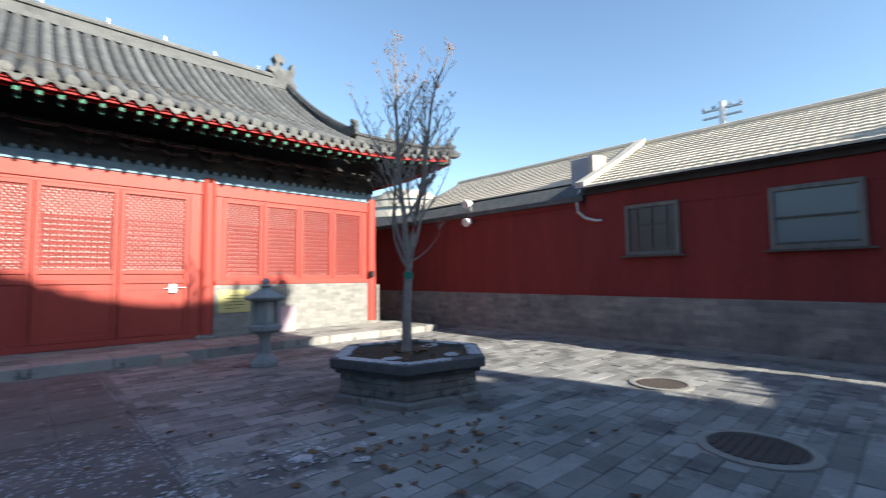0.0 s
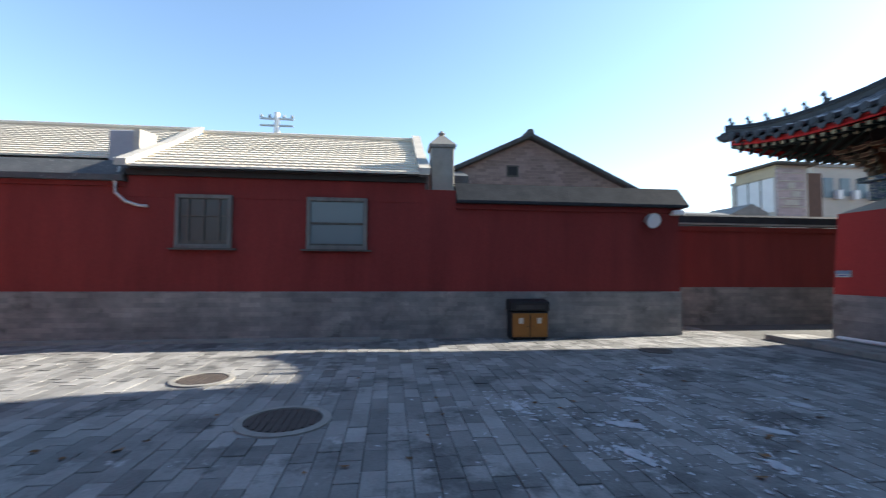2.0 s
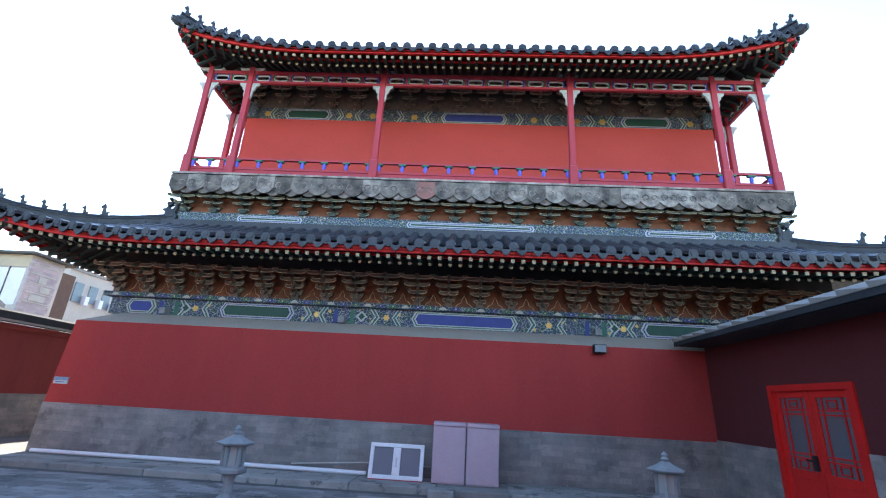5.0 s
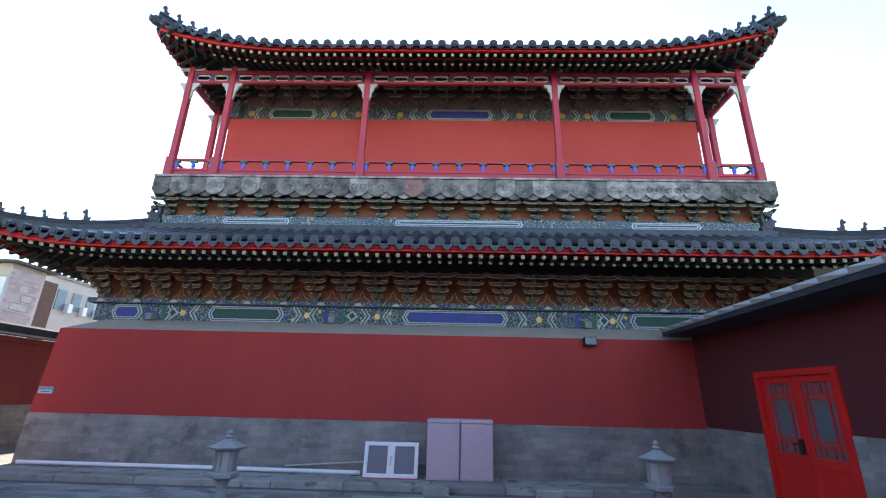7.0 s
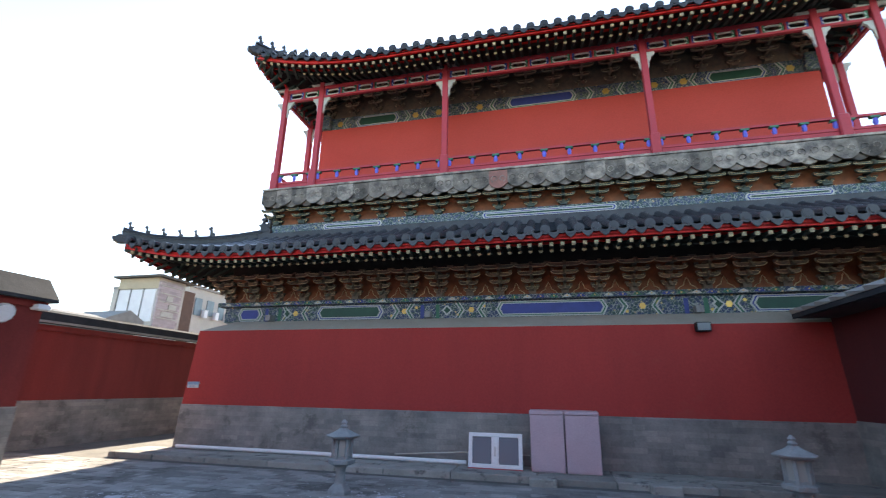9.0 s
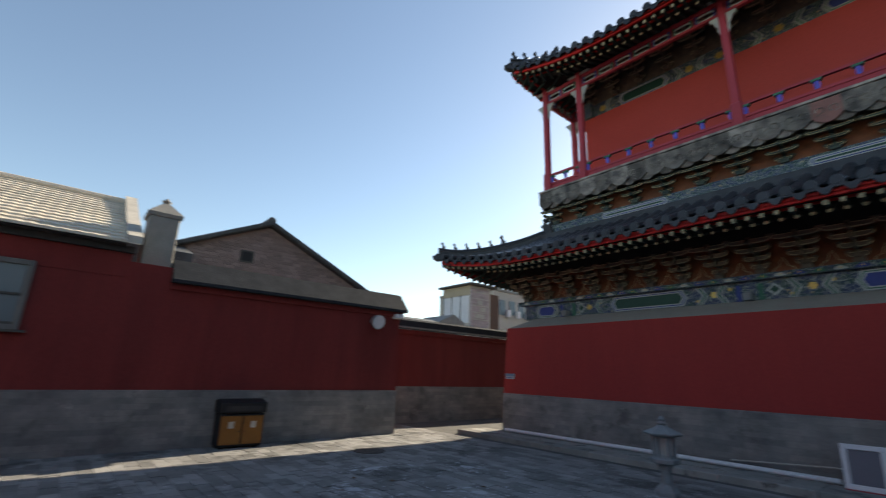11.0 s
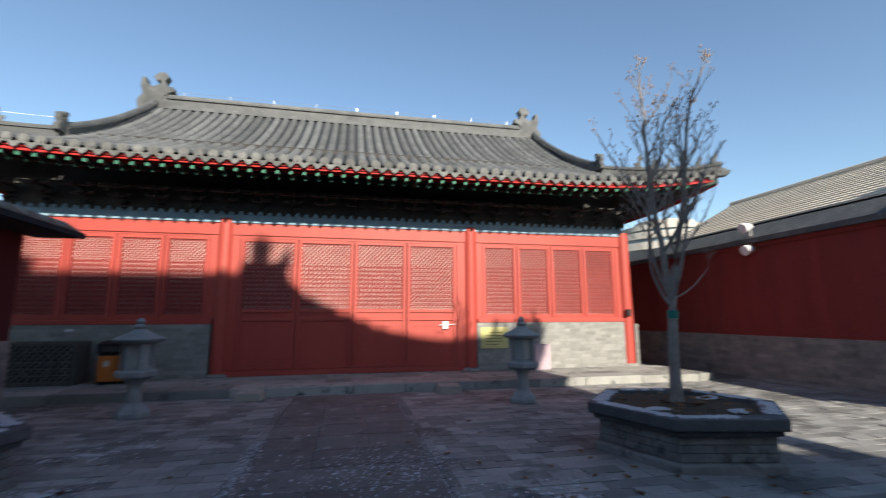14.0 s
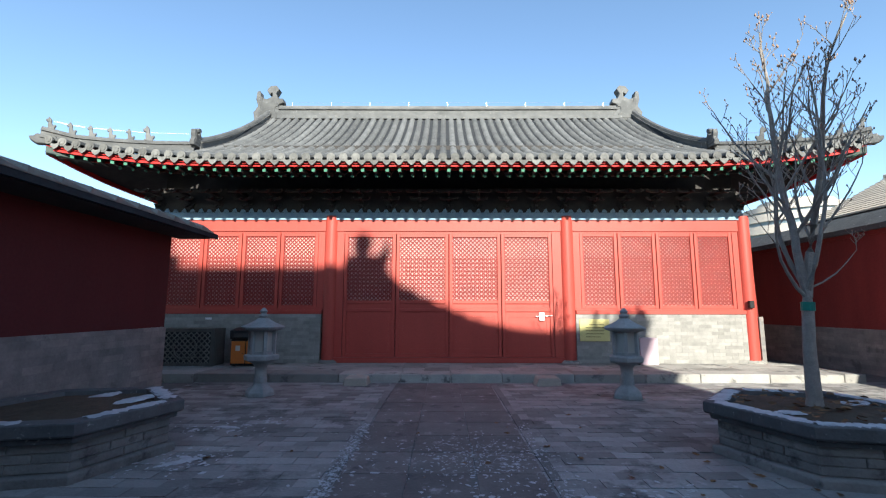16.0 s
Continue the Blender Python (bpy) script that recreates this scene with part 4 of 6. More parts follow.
def bay(x0, x1, y0, y1):
    """Railing and openwork frieze between two posts."""
    L = math.hypot(x1 - x0, y1 - y0)
    m = pose(x0, y0, 0, 0, 0, math.degrees(math.atan2(y1 - y0, x1 - x0)))
    for nm, z0, z1, t in (("handrail", 6.93, 6.985, 0.035), ("mid_rail", 6.66, 6.72, 0.03), ("bottom_rail", 6.42, 6.48, 0.03), ("rail_board", 6.48, 6.66, 0.012)):
        part(nm, box(B(), 0.08, L - 0.08, -t, t, z0, z1, m), RED_POST, tower)
    n = max(2, round(L / 0.6))
    for i in range(n + 1):
        x = 0.13 + (L - 0.26) * i / n
        v = part("vase_strut", lathe(B(), [(0.03, 6.72), (0.05, 6.8), (0.04, 6.86), (0.03, 6.9)], 8), VIOLET, tower, "blue vase-shaped strut", smooth=True)
        v.matrix_basis = m @ pose(x, 0, 0)
        c = part("strut_cap", box(B(), -0.085, 0.085, -0.04, 0.04, 6.885, 6.93), GREEN, tower)
        c.matrix_basis = m @ pose(x, 0, 0)
    for z0, z1 in ((9.50, 9.60), (9.22, 9.28)):
        part("frieze_rail", box(B(), 0.08, L - 0.08, -0.04, 0.04, z0, z1, m), RED_POST, tower)
    n = max(2, round(L / 0.52))
    wd = (L - 0.17) / n
    for i in range(n):
        x = 0.085 + i * wd
        ring = []
        for k in range(16):
            a = 2 * math.pi * k / 16
            cx, cz = math.cos(a), math.sin(a)
            ring.append((x + wd / 2 + (wd * 0.36) * math.copysign(abs(cx) ** 0.45, cx), 9.39 + 0.075 * math.copysign(abs(cz) ** 0.6, cz)))
        pts = [Vector((p[0], 0, p[1])) for p in ring]
        bm = B()
        tube(bm, pts + [pts[0]], 0.022, 6, cap=False)
        for v in bm.verts:
            v.co = m @ v.co
        part("frieze_ring", bm, PALELINE, tower, "pale openwork frieze ring")
        part("frieze_stile", box(B(), x - 0.015, x + 0.025, -0.03, 0.03, 9.28, 9.50, m), RED_POST, tower)
        for xa in (x + 0.03, x + wd - 0.09):
            part("frieze_infill", box(B(), xa, xa + 0.06, -0.015, 0.015, 9.28, 9.50, m), GREEN if i % 2 else BLUE, tower)


for x in PX:
    post(x, PY)
for a, b in zip(PX, PX[1:]):
    bay(a, b, PY, PY)
for sx in (1, -1):
    for y in (-11.0, -14.5, -18.0, -19.3):
        post(sx * 7.07, y)
    for a, b in ((PY, -11.0), (-11.0, -14.5), (-14.5, -18.0)):
        bay(sx * 7.07, sx * 7.07, a, b)
part("upper_wall", box(B(), -6.55, 6.55, -18.2, -10.8, 6.41, 8.98), RED_UPPER, tower, "fresh red upper wall")
part("upper_beam", box(B(), -6.4, 6.4, -18.1, -10.88, 8.981, 9.42), PATTERN, tower, "painted upper beam")
part("upper_bracket_board", box(B(), -6.3, 6.3, -18.0, -10.9, 9.421, 10.4), BRACKET, tower)
for a, b, core in ((5.5, 4.1, DARKGREEN), (0.95, -0.95, BLUE), (-4.1, -5.5, DARKGREEN)):
    painted_panel(tower, b, a, 9.02, 9.38, -10.88, 1, core)
for fx in (6.0, 3.6, 2.9, 1.7, -1.7, -2.9, -3.6, -6.0):
    flower(tower, fx, 9.2, -10.88, 1, 0.1)
for x, way in ((5.72, 1), (3.95, -1), (3.2, 1), (2.2, -1), (1.2, 1), (-1.2, -1), (-2.2, 1), (-3.2, -1), (-3.95, 1), (-5.72, -1)):
    chevron(tower, x, 9.0, 9.40, -10.88, way)
for sx in (1, -1):
    part("corner_block", box(B(), sx * 6.42 - 0.14, sx * 6.42 + 0.14, -10.98, -10.72, 8.99, 9.5), PATTERN, tower, "painted beam end at the corner", bevel=0.02)
ub = bracket_kit(BRACKET, 0.68, 0.66, 0.6)
for i in range(18):
    put_bracket(ub, tower, pose(6.3 - i * 0.74, -10.85, 9.42, 0, 0, 180))
part("gallery_ceiling", box(B(), -7.2, 7.2, -19.4, -9.5, 10.1, 10.2), DARKWOOD, tower)

uroof = thing("upper_tower_roof", "blue-grey tiled hipped top roof with figures on its corners", "roof")
uroof["kind"] = "structure"
us = Slope((0, -8.67, 0), (-1, 0, 0), (0, -1, 0), 7.36, 5.83, 4.2, 9.66, 0.46, 0.2, 0.58, hip=2.3, hk=1.15, s_up=0.5)
dress(us, uroof, TILE_BLUE, TILE_BLUE, RAFTER, TIP, 0.31, 0.205)
for sgn in (1, -1):
    sd = Slope((sgn * 7.36, TU, 0), (0, sgn, 0), (-sgn, 0, 0), 5.83, 5.0, 4.2, 9.66, 0.46, 0.2, 0.58, hip=0.0, hk=1.0, s_up=0.45)
    dress(sd, uroof, TILE_BLUE, TILE_BLUE, RAFTER, TIP, 0.32, 0.22)
    for fy in (1, -1):
        cor = []
        for i in range(17):
            f = i / 16
            t = 1 - f
            s = 2.4 * t + (7.36 + 0.1) * f
            d = 5.8 * t + us.d0(7.36) * f
            p = us.at(sgn * -s, d, 0.05)
            cor.append(Vector((p.x, TU + fy * (p.y - TU), p.z)))
        corner_ridge(uroof, cor, TILE_BLUE, 5, size=0.3)
ub_ = Slope((0, TU - 5.83, 0), (1, 0, 0), (0, 1, 0), 7.36, 5.83, 4.2, 9.66, 0.46, 0.2, 0.58, hip=2.3, hk=1.15, s_up=0.5)
part("back_roof_bed", ub_.sheet(0.0), TILE_BLUE, uroof)
uz = 9.66 + 4.2
ridge_line(uroof, "main_ridge", [(-2.4, TU, uz - 0.06), (0, TU, uz - 0.06), (2.4, TU, uz - 0.06)], 0.36, 0.5, TILE_BLUE)
for sgn in (-1, 1):
    dragon_end(uroof, (sgn * 2.4, TU, uz - 0.1), 0 if sgn < 0 else 180, 1.3, TILE_BLUE)

# the upper storey stands a little back from the lower one
UPPER = Matrix.Translation((-0.084, 0, 1.437)) @ Matrix.Scale(1.14, 4) @ Matrix.Translation((0, 0, -1.5))
for ob in [o for o in tower.children if o not in lower_parts] + [uroof]:
    ob.matrix_basis = UPPER @ ob.matrix_basis

# tower terrace
terr = thing("tower_terrace", "low stone terrace along the foot of the pavilion", "terrace", kind="structure")
part("terrace_core", box(B(), -5.0, 9.3, -9.45, -8.5, -0.2, 0.06), CEMENT, terr)
x = -5.0
while x < 9.2:
    w = min(rs.uniform(0.8, 1.5), 9.3 - x)
    part("kerb_slab", box(B(), x + 0.006, x + w - 0.006, -8.78, -8.4, -0.05, 0.1 + rs.uniform(-0.01, 0.008)), SLAB, terr, bevel=0.014)
    for y0, y1 in ((-9.12, -8.79), (-9.46, -9.13)):
        part("slab", box(B(), x + 0.006, x + w - 0.006, y0, y1, 0.0, 0.095 + rs.uniform(-0.008, 0.005)), SLAB, terr)
    x += w


# east side: red wall, house with two windows, chimney, low wall, alley
EX = 9.9

ewall = thing("wall_east", "long dull red courtyard wall over a grey brick wainscot", "wall", kind="structure")
part("wainscot", box(B(), EX - 0.02, EX + 0.5, -6.85, 21.0, -0.1, 1.03), STONE, ewall, "grey brick wainscot")
part("red_face", box(B(), EX, EX + 0.48, -1.45, 21.0, 1.03, 3.3), RED_WALL, ewall)
part("red_face", box(B(), EX, EX + 0.48, -6.83, -1.45, 1.03, 2.98), RED_WALL, ewall)
part("return_face", box(B(), EX + 0.48, 11.9, -6.83, -6.4, -0.1, 2.98), RED_WALL, ewall)
part("wainscot_corner", box(B(), EX + 0.03, 11.9, -6.88, -6.83, -0.1, 1.03), CEMENT, ewall)
part("moulding", box(B(), EX - 0.06, EX, -6.88, -1.45, 2.88, 3.0), RED_WALL, ewall)
SW = Matrix(((0, 1, 0, 0), (1, 0, 0, 0), (0, 0, 1, 0), (0, 0, 0, 1)))
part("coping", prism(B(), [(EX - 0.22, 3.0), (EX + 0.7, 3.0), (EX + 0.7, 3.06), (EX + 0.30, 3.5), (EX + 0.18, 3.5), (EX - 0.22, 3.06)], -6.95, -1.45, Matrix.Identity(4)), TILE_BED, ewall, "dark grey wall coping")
part("coping", prism(B(), [(EX - 0.16, 3.3), (EX + 0.6, 3.3), (EX + 0.6, 3.4), (EX + 0.36, 3.8), (EX + 0.26, 3.8), (EX - 0.16, 3.42)], 5.45, 21.0), TILE, ewall, "dark grey wall coping")
part("moulding", box(B(), EX - 0.05, EX, 5.45, 21.0, 3.2, 3.299), RED_WALL, ewall)
part("foot_kerb", box(B(), EX - 0.32, EX - 0.02, 0.2, 9.5, -0.05, 0.05), CEMENT, ewall)

nwall = thing("wall_north_passage", "dull red wall closing the passage beside the hall", "wall", kind="structure")
part("wainscot", box(B(), 7.9, EX - 0.025, 19.6, 20.0, -0.1, 1.03), STONE, nwall)
part("red_face", box(B(), 7.9, EX - 0.025, 19.62, 19.98, 1.03, 3.3), RED_WALL, nwall)
part("coping", prism(B(), [(19.5, 3.3), (20.1, 3.3), (19.86, 3.7), (19.74, 3.7)], 7.9, EX - 0.17, SW), TILE, nwall, "dark grey wall coping")

house = thing("east_house", "low red house with pale tiled roof behind the wall", "house")
part("wall", box(B(), EX - 0.012, EX + 6.4, -0.75, 5.42, 3.0, 3.52), RED_WALL, house)
part("eave_board", box(B(), EX - 0.1, EX + 0.1, -0.78, 5.44, 3.44, 3.56), DARKWOOD, house)


def pitched(parent, y0, y1, xe, ze, xr, zr, mat_):
    """Rows of waved cement tiles from the eave to the ridge, each course lapping the one below."""
    n = 15
    waves = max(8, int((y1 - y0) / 0.2))
    for k in range(n):
        xa, xb = xe + (xr - xe) * k / n, xe + (xr - xe) * (k + 1.12) / n
        za, zb = ze + (zr - ze) * k / n + 0.045, ze + (zr - ze) * (k + 1.12) / n + 0.01
        bm = B()
        top, bot, low = [], [], []
        for i in range(waves * 4 + 1):
            y = y0 + (y1 - y0) * i / (waves * 4)
            h = (0, 0.006, 0.009, 0.004)[i % 4]
            low.append(bm.verts.new((xa, y, za - 0.045)))
            bot.append(bm.verts.new((xa, y, za + h)))
            top.append(bm.verts.new((xb, y, zb + h)))
        for i in range(waves * 4):
            bm.faces.new((bot[i], bot[i + 1], top[i + 1], top[i]))
            bm.faces.new((low[i], low[i + 1], bot[i + 1], bot[i]))
        part("tile_course", bm, mat_, parent)
    bm = B()
    prism(bm, [(xe, ze - 0.03), (xr, zr - 0.03), (2 * xr - xe, ze - 0.03)], y0 + 0.02, y1 - 0.02)
    part("roof_deck", bm, DARKWOOD, parent)
    part("back_slope", prism(B(), [(xr, zr + 0.04), (2 * xr - xe, ze + 0.02), (2 * xr - xe, ze - 0.02), (xr, zr - 0.02)], y0, y1), mat_, parent)
    part("ridge_cap", tube(B(), [(xr, y0, zr + 0.05), (xr, y1, zr + 0.05)], 0.09, 8), mat_, parent)


pitched(house, -0.62, 5.3, EX - 0.28, 3.58, 13.2, 5.3, TILE_LIGHT)
for yy, mm in ((5.42, MORTAR), (-0.72, MORTAR)):
    part("verge", beam(B(), [(EX - 0.32, yy, 3.58), (11.5, yy, 4.48), (13.2, yy, 5.38)], 0.24, 0.14), mm, house, "pale mortared verge")
house2 = thing("east_back_house", "long low house with pale tiled roof behind the wall", "house")
part("wall", box(B(), 11.0, 15.5, 5.6, 13.1, 0, 4.0), RED_WALL, house2)
pitched(house2, 5.6, 13.2, 10.75, 3.98, 13.4, 5.42, TILE_LIGHT)
duct = thing("roof_vent_box", "dark square vent box with pale cowl on the tiled roof", "vent")
part("box", box(B(), 10.7, 11.25, 5.75, 6.3, 3.85, 4.62), VENT, duct, bevel=0.02)
part("cowl", prism(B(), [(10.62, 3.95), (11.3, 3.95), (11.3, 4.7), (10.62, 4.62)], 5.6, 5.74), MORTAR, duct)
solid("drain_hose", tube(B(), [(EX - 0.05, 5.55, 3.6), (EX - 0.12, 5.62, 3.3), (EX - 0.12, 5.58, 3.05), (EX - 0.12, 5.4, 2.88), (EX - 0.1, 5.15, 2.8), (EX - 0.1, 4.98, 2.79)], 0.035, 8), STEEL, "grey plastic drain hose hanging from the eave", "hose", smooth=True)
chim = thing("chimney", "rendered grey chimney with pointed cap behind the wall", "chimney")
part("shaft", box(B(), 10.0, 10.55, -1.42, -0.9, 2.9, 4.3), CEMENT, chim, bevel=0.015)
part("cap", lathe(B(), [(0.42, 4.3), (0.44, 4.37), (0.05, 4.66)], 4, (10.28, -1.16, 0), math.pi / 4), CEMENT, chim)
part("cap_finial", lathe(B(), [(0.06, 4.64), (0.09, 4.69), (0.02, 4.76)], 8, (10.28, -1.16, 0)), CEMENT, chim)


def timber_window(y0, y1, z0, z1, dark, label):
    w = thing("timber_window", label, "window", group="east wall windows")
    x = EX - 0.012
    bm = B()
    t = 0.085
    for a in ((y0 - t, y0, z0 - t, z1 + t), (y1, y1 + t, z0 - t, z1 + t), (y0, y1, z1, z1 + t), (y0, y1, z0 - t, z0)):
        box(bm, x - 0.06, x + 0.12, a[0], a[1], a[2], a[3])
    part("window_frame", bm, FRAMEWOOD, w, "weathered grey timber frame", bevel=0.008)
    part("window_sill", box(B(), x - 0.12, x, y0 - 0.18, y1 + 0.18, z0 - 0.12, z0 - t), GREYWOOD, w)
    part("pane", box(B(), x - 0.008, x - 0.004, y0, y1, z0, z1), PANE_DARK if dark else PANE, w)
    bm = B()
    if dark:
        for f in (0.18, 0.5, 0.82):
            box(bm, x - 0.04, x - 0.01, y0 + (y1 - y0) * f - 0.022, y0 + (y1 - y0) * f + 0.022, z0, z1)
        box(bm, x - 0.035, x - 0.01, y0, y1, z0, z0 + 0.09)
        box(bm, x - 0.035, x - 0.012, y0, y1, z0 + (z1 - z0) * 0.62 - 0.015, z0 + (z1 - z0) * 0.62 + 0.015)
    else:
        box(bm, x - 0.04, x - 0.01, y0, y1, (z0 + z1) / 2 - 0.02, (z0 + z1) / 2 + 0.02)
        box(bm, x - 0.035, x - 0.01, y0, y1, z0, z0 + 0.04)
    part("glazing_bar", bm, GREYWOOD, w)


timber_window(3.42, 4.38, 2.02, 2.98, True, "old grey timber casement with dark panes in the red wall")
timber_window(0.6, 1.72, 2.02, 2.98, False, "old grey timber window with pale dusty panes in the red wall")

# gable house, alley wall, far buildings
gh = thing("brick_gable_house", "brown brick house showing its gable over the wall", "house")
part("gable_wall", prism(B(), [(-9.2, 0), (-0.4, 0), (-0.4, 3.95), (-4.45, 5.78), (-9.2, 3.75)], 14.0, 14.3, SW), REDBRICK, gh)
for r in range(26):
    z = 3.3 + r * 0.098
    lim = 4.0 * (5.72 - z) / 1.9
    y = -4.45 - lim + (0.13 if r % 2 else 0)
    while y < -4.45 + lim - 0.2:
        if not (-4.2 < y + 0.12 < -3.6 and 4.55 < z < 4.9):
            part("brick", box(B(), 13.985, 14.0, y + 0.006, y + 0.254, z + 0.006, z + 0.09), REDBRICK, gh)
        y += 0.26
part("vent_opening", box(B(), 13.97, 13.99, -4.05, -3.75, 4.58, 4.86), BLACK, gh)
part("vent_frame", box(B(), 13.975, 14.0, -4.1, -3.7, 4.53, 4.91), GREYWOOD, gh)
for s in (1, -1):
    a, b = (-4.45, 5.8), (-4.45 + s * 4.9, 3.5)
    part("roof_slope", beam(B(), [(17.0, a[0], a[1]), (17.0, b[0], b[1])], 6.4, 0.14), TILE, gh)
    part("verge_tile", beam(B(), [(13.9, a[0], a[1] + 0.03), (13.9, b[0], b[1] + 0.03)], 0.3, 0.12), TILE, gh)
part("ridge", tube(B(), [(13.8, -4.45, 5.97), (20.2, -4.45, 5.97)], 0.12, 8), TILE, gh)
back_shed = solid("low_back_roof", prism(B(), [(12.5, 3.6), (18.0, 3.6), (18.0, 4.3), (15.0, 5.0), (12.5, 4.2)], -2.2, -0.6), TILE, "low grey roof behind the chimney", "roof", "structure")

aw = thing("wall_alley", "red alley wall with grey wainscot and pale coping", "wall", kind="structure")
part("wainscot", box(B(), 11.78, 12.3, -24.0, -6.4, -0.1, 1.06), STONE, aw)
part("red_face", box(B(), 11.8, 12.28, -24.0, -6.4, 1.06, 2.8), RED_WALL, aw)
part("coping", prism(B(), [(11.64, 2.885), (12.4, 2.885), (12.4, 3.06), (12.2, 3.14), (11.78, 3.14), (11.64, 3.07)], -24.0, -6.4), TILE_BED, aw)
part("coping_edge", box(B(), 11.63, 11.7, -24.0, -6.4, 2.83, 2.88), CEMENT, aw)
part("moulding", box(B(), 11.74, 11.8, -24.0, -6.4, 2.66, 2.79), RED_WALL, aw)
ft = solid("far_tiled_roof", prism(B(), [(15.0, 3.0), (19.0, 3.0), (19.0, 3.4), (17.0, 3.95), (15.0, 3.4)], -13.6, -11.0), TILE, "grey tiled roof beyond the alley wall", "roof", "structure")
fb = thing("white_flat_roofed_house", "white and pinkish flat-roofed house beyond the alley", "house")
part("wall", box(B(), 19.55, 22.1, -20.1, -18.4, -0.6, 6.28), FARWHITE, fb, "white rendered wall")
part("upper_band", box(B(), 19.56, 22.1, -18.4, -18.36, 5.72, 6.28), CREAM, fb, "cream band under the roof")
for k in range(3):
    x0 = 19.66 + k * 0.80
    w = part("window", box(B(), x0, x0 + 0.74, -18.40, -18.365, 4.0, 5.66), WHITE, fb, "white boarded window bay")
    part("mullion", box(B(), x0 + 0.75, x0 + 0.79, -18.4, -18.34, 3.9, 5.72), GREYWOOD, w)
part("pink_wall", box(B(), 19.45, 19.548, -19.85, -18.36, -0.6, 6.1), PINKBRICK, fb, "pinkish brick screen wall")
for z in (4.2, 4.62, 5.04, 5.46, 5.86):
    part("screen_bar", box(B(), 19.42, 19.45, -19.78, -18.42, z, z + 0.05), MORTAR, fb)
for z0, z1, a, b in ((4.3, 4.56, -19.5, -18.7), (5.12, 5.4, -19.3, -18.9), (4.72, 4.98, -19.6, -19.1)):
    part("screen_plate", box(B(), 19.425, 19.45, a, b, z0, z1), MORTAR, fb)
part("roof", box(B(), 19.2, 22.3, -20.5, -18.1, 6.281, 6.39), GREYWOOD, fb, "brown flat roof")
# no real shutter: solid block added where a dark gap parts the buildings
part("shutter", box(B(), 19.8, 23.0, -21.15, -20.1, -0.6, 6.0), BROWN, fb, "brown block standing in for the dark gap")
part("far_wall", box(B(), 22.0, 28.0, -28.2, -23.0, -0.6, 6.9), FARWHITE, fb, "grey-white rear wall")
part("far_parapet", box(B(), 21.9, 28.0, -28.3, -22.95, 6.9, 7.08), CEMENT, fb)
for k in range(4):
    yy = -23.9 - k * 1.05
    w = part("window", box(B(), 21.95, 22.0, yy - 0.3, yy + 0.3, 5.2 + 0.1 * (k % 2), 6.3), FARGLASS, fb)
    part("air_unit", box(B(), 21.7, 21.95, yy - 0.62, yy - 0.34, 5.1, 5.6), WHITE, w)
fb.matrix_basis = pose(0, -0.22, 0.45)
sh2 = thing("low_grey_shed", "low grey shed roof before the white house", "shed")
part("wall", box(B(), 18.6, 20.8, -17.0, -15.4, 0, 4.0), FARWHITE, sh2)
part("roof", prism(B(), [(-17.1, 4.0), (-15.2, 4.0), (-15.2, 4.1), (-16.3, 4.6), (-17.1, 4.2)], 18.4, 21.0, SW), CEMENT, sh2, "grey sheet roof")

tiers = thing("tiered_white_building", "far white round building with stepped bands of windows", "building")
for k, (r, z0, z1) in enumerate(((11, 0, 11.5), (10.5, 12.4, 13.6), (9.4, 14.4, 15.5), (7.6, 16.2, 17.0), (5, 17.5, 18.2))):
    part("white_band", lathe(B(), [(r, z0), (r, z1)], 40, (56, 70, 0)), FARWHITE, tiers, smooth=True)
for k, (r, z0, z1) in enumerate(((10.0, 11.5, 12.4), (9.0, 13.6, 14.4), (7.2, 15.5, 16.2), (4.6, 17.0, 17.5))):
    part("window_band", lathe(B(), [(r, z0), (r, z1)], 40, (56, 70, 0)), FARGLASS, tiers, smooth=True)
db = solid("far_dark_roof", prism(B(), [(-5, 9.6), (5, 9.6), (4.4, 11.2), (-4.0, 10.8)], -3, 3, pose(46, 30, 0, 0, 0, -57)), TILE_BLUE, "far dark blue-grey roof", "roof", "structure")
pole = thing("utility_pole", "pale concrete utility pole with steel cross-arms", "pole")
part("pole", tube(B(), [(40, 10, 0), (40, 10, 15.2)], [0.3, 0.24], 10), WHITE, pole, smooth=True)
for z in (14.0, 14.6):
    part("cross_arm", box(B(), 39.9, 40.1, 8.6, 11.4, z, z + 0.14), STEEL, pole)
for y in (8.7, 9.4, 10.6, 11.3):
    part("insulator", lathe(B(), [(0.08, 14.74), (0.14, 14.85), (0.06, 15.05)], 8, (40, y, 0)), CARVED, pole)

# west house
WX = -5.0
wh = thing("west_house", "low dark red house with grey slab roof and red glazed door", "house")
part("wainscot", box(B(), WX - 4.5, WX + 0.02, -6.12, 8.1, -0.1, 1.17), STONE, wh, "grey rendered wainscot")
part("wainscot", box(B(), WX - 4.5, WX + 0.02, -9.6, -7.80, -0.1, 1.07), STONE, wh, "grey rendered wainscot")
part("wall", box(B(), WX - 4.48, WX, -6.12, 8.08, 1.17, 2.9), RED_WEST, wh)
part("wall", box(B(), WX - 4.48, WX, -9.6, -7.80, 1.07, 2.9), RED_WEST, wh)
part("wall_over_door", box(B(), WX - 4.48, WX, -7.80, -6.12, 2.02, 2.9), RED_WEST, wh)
part("door_back", box(B(), WX - 4.4, WX - 0.3, -7.80, -6.12, 0, 2.02), DARKWOOD, wh)
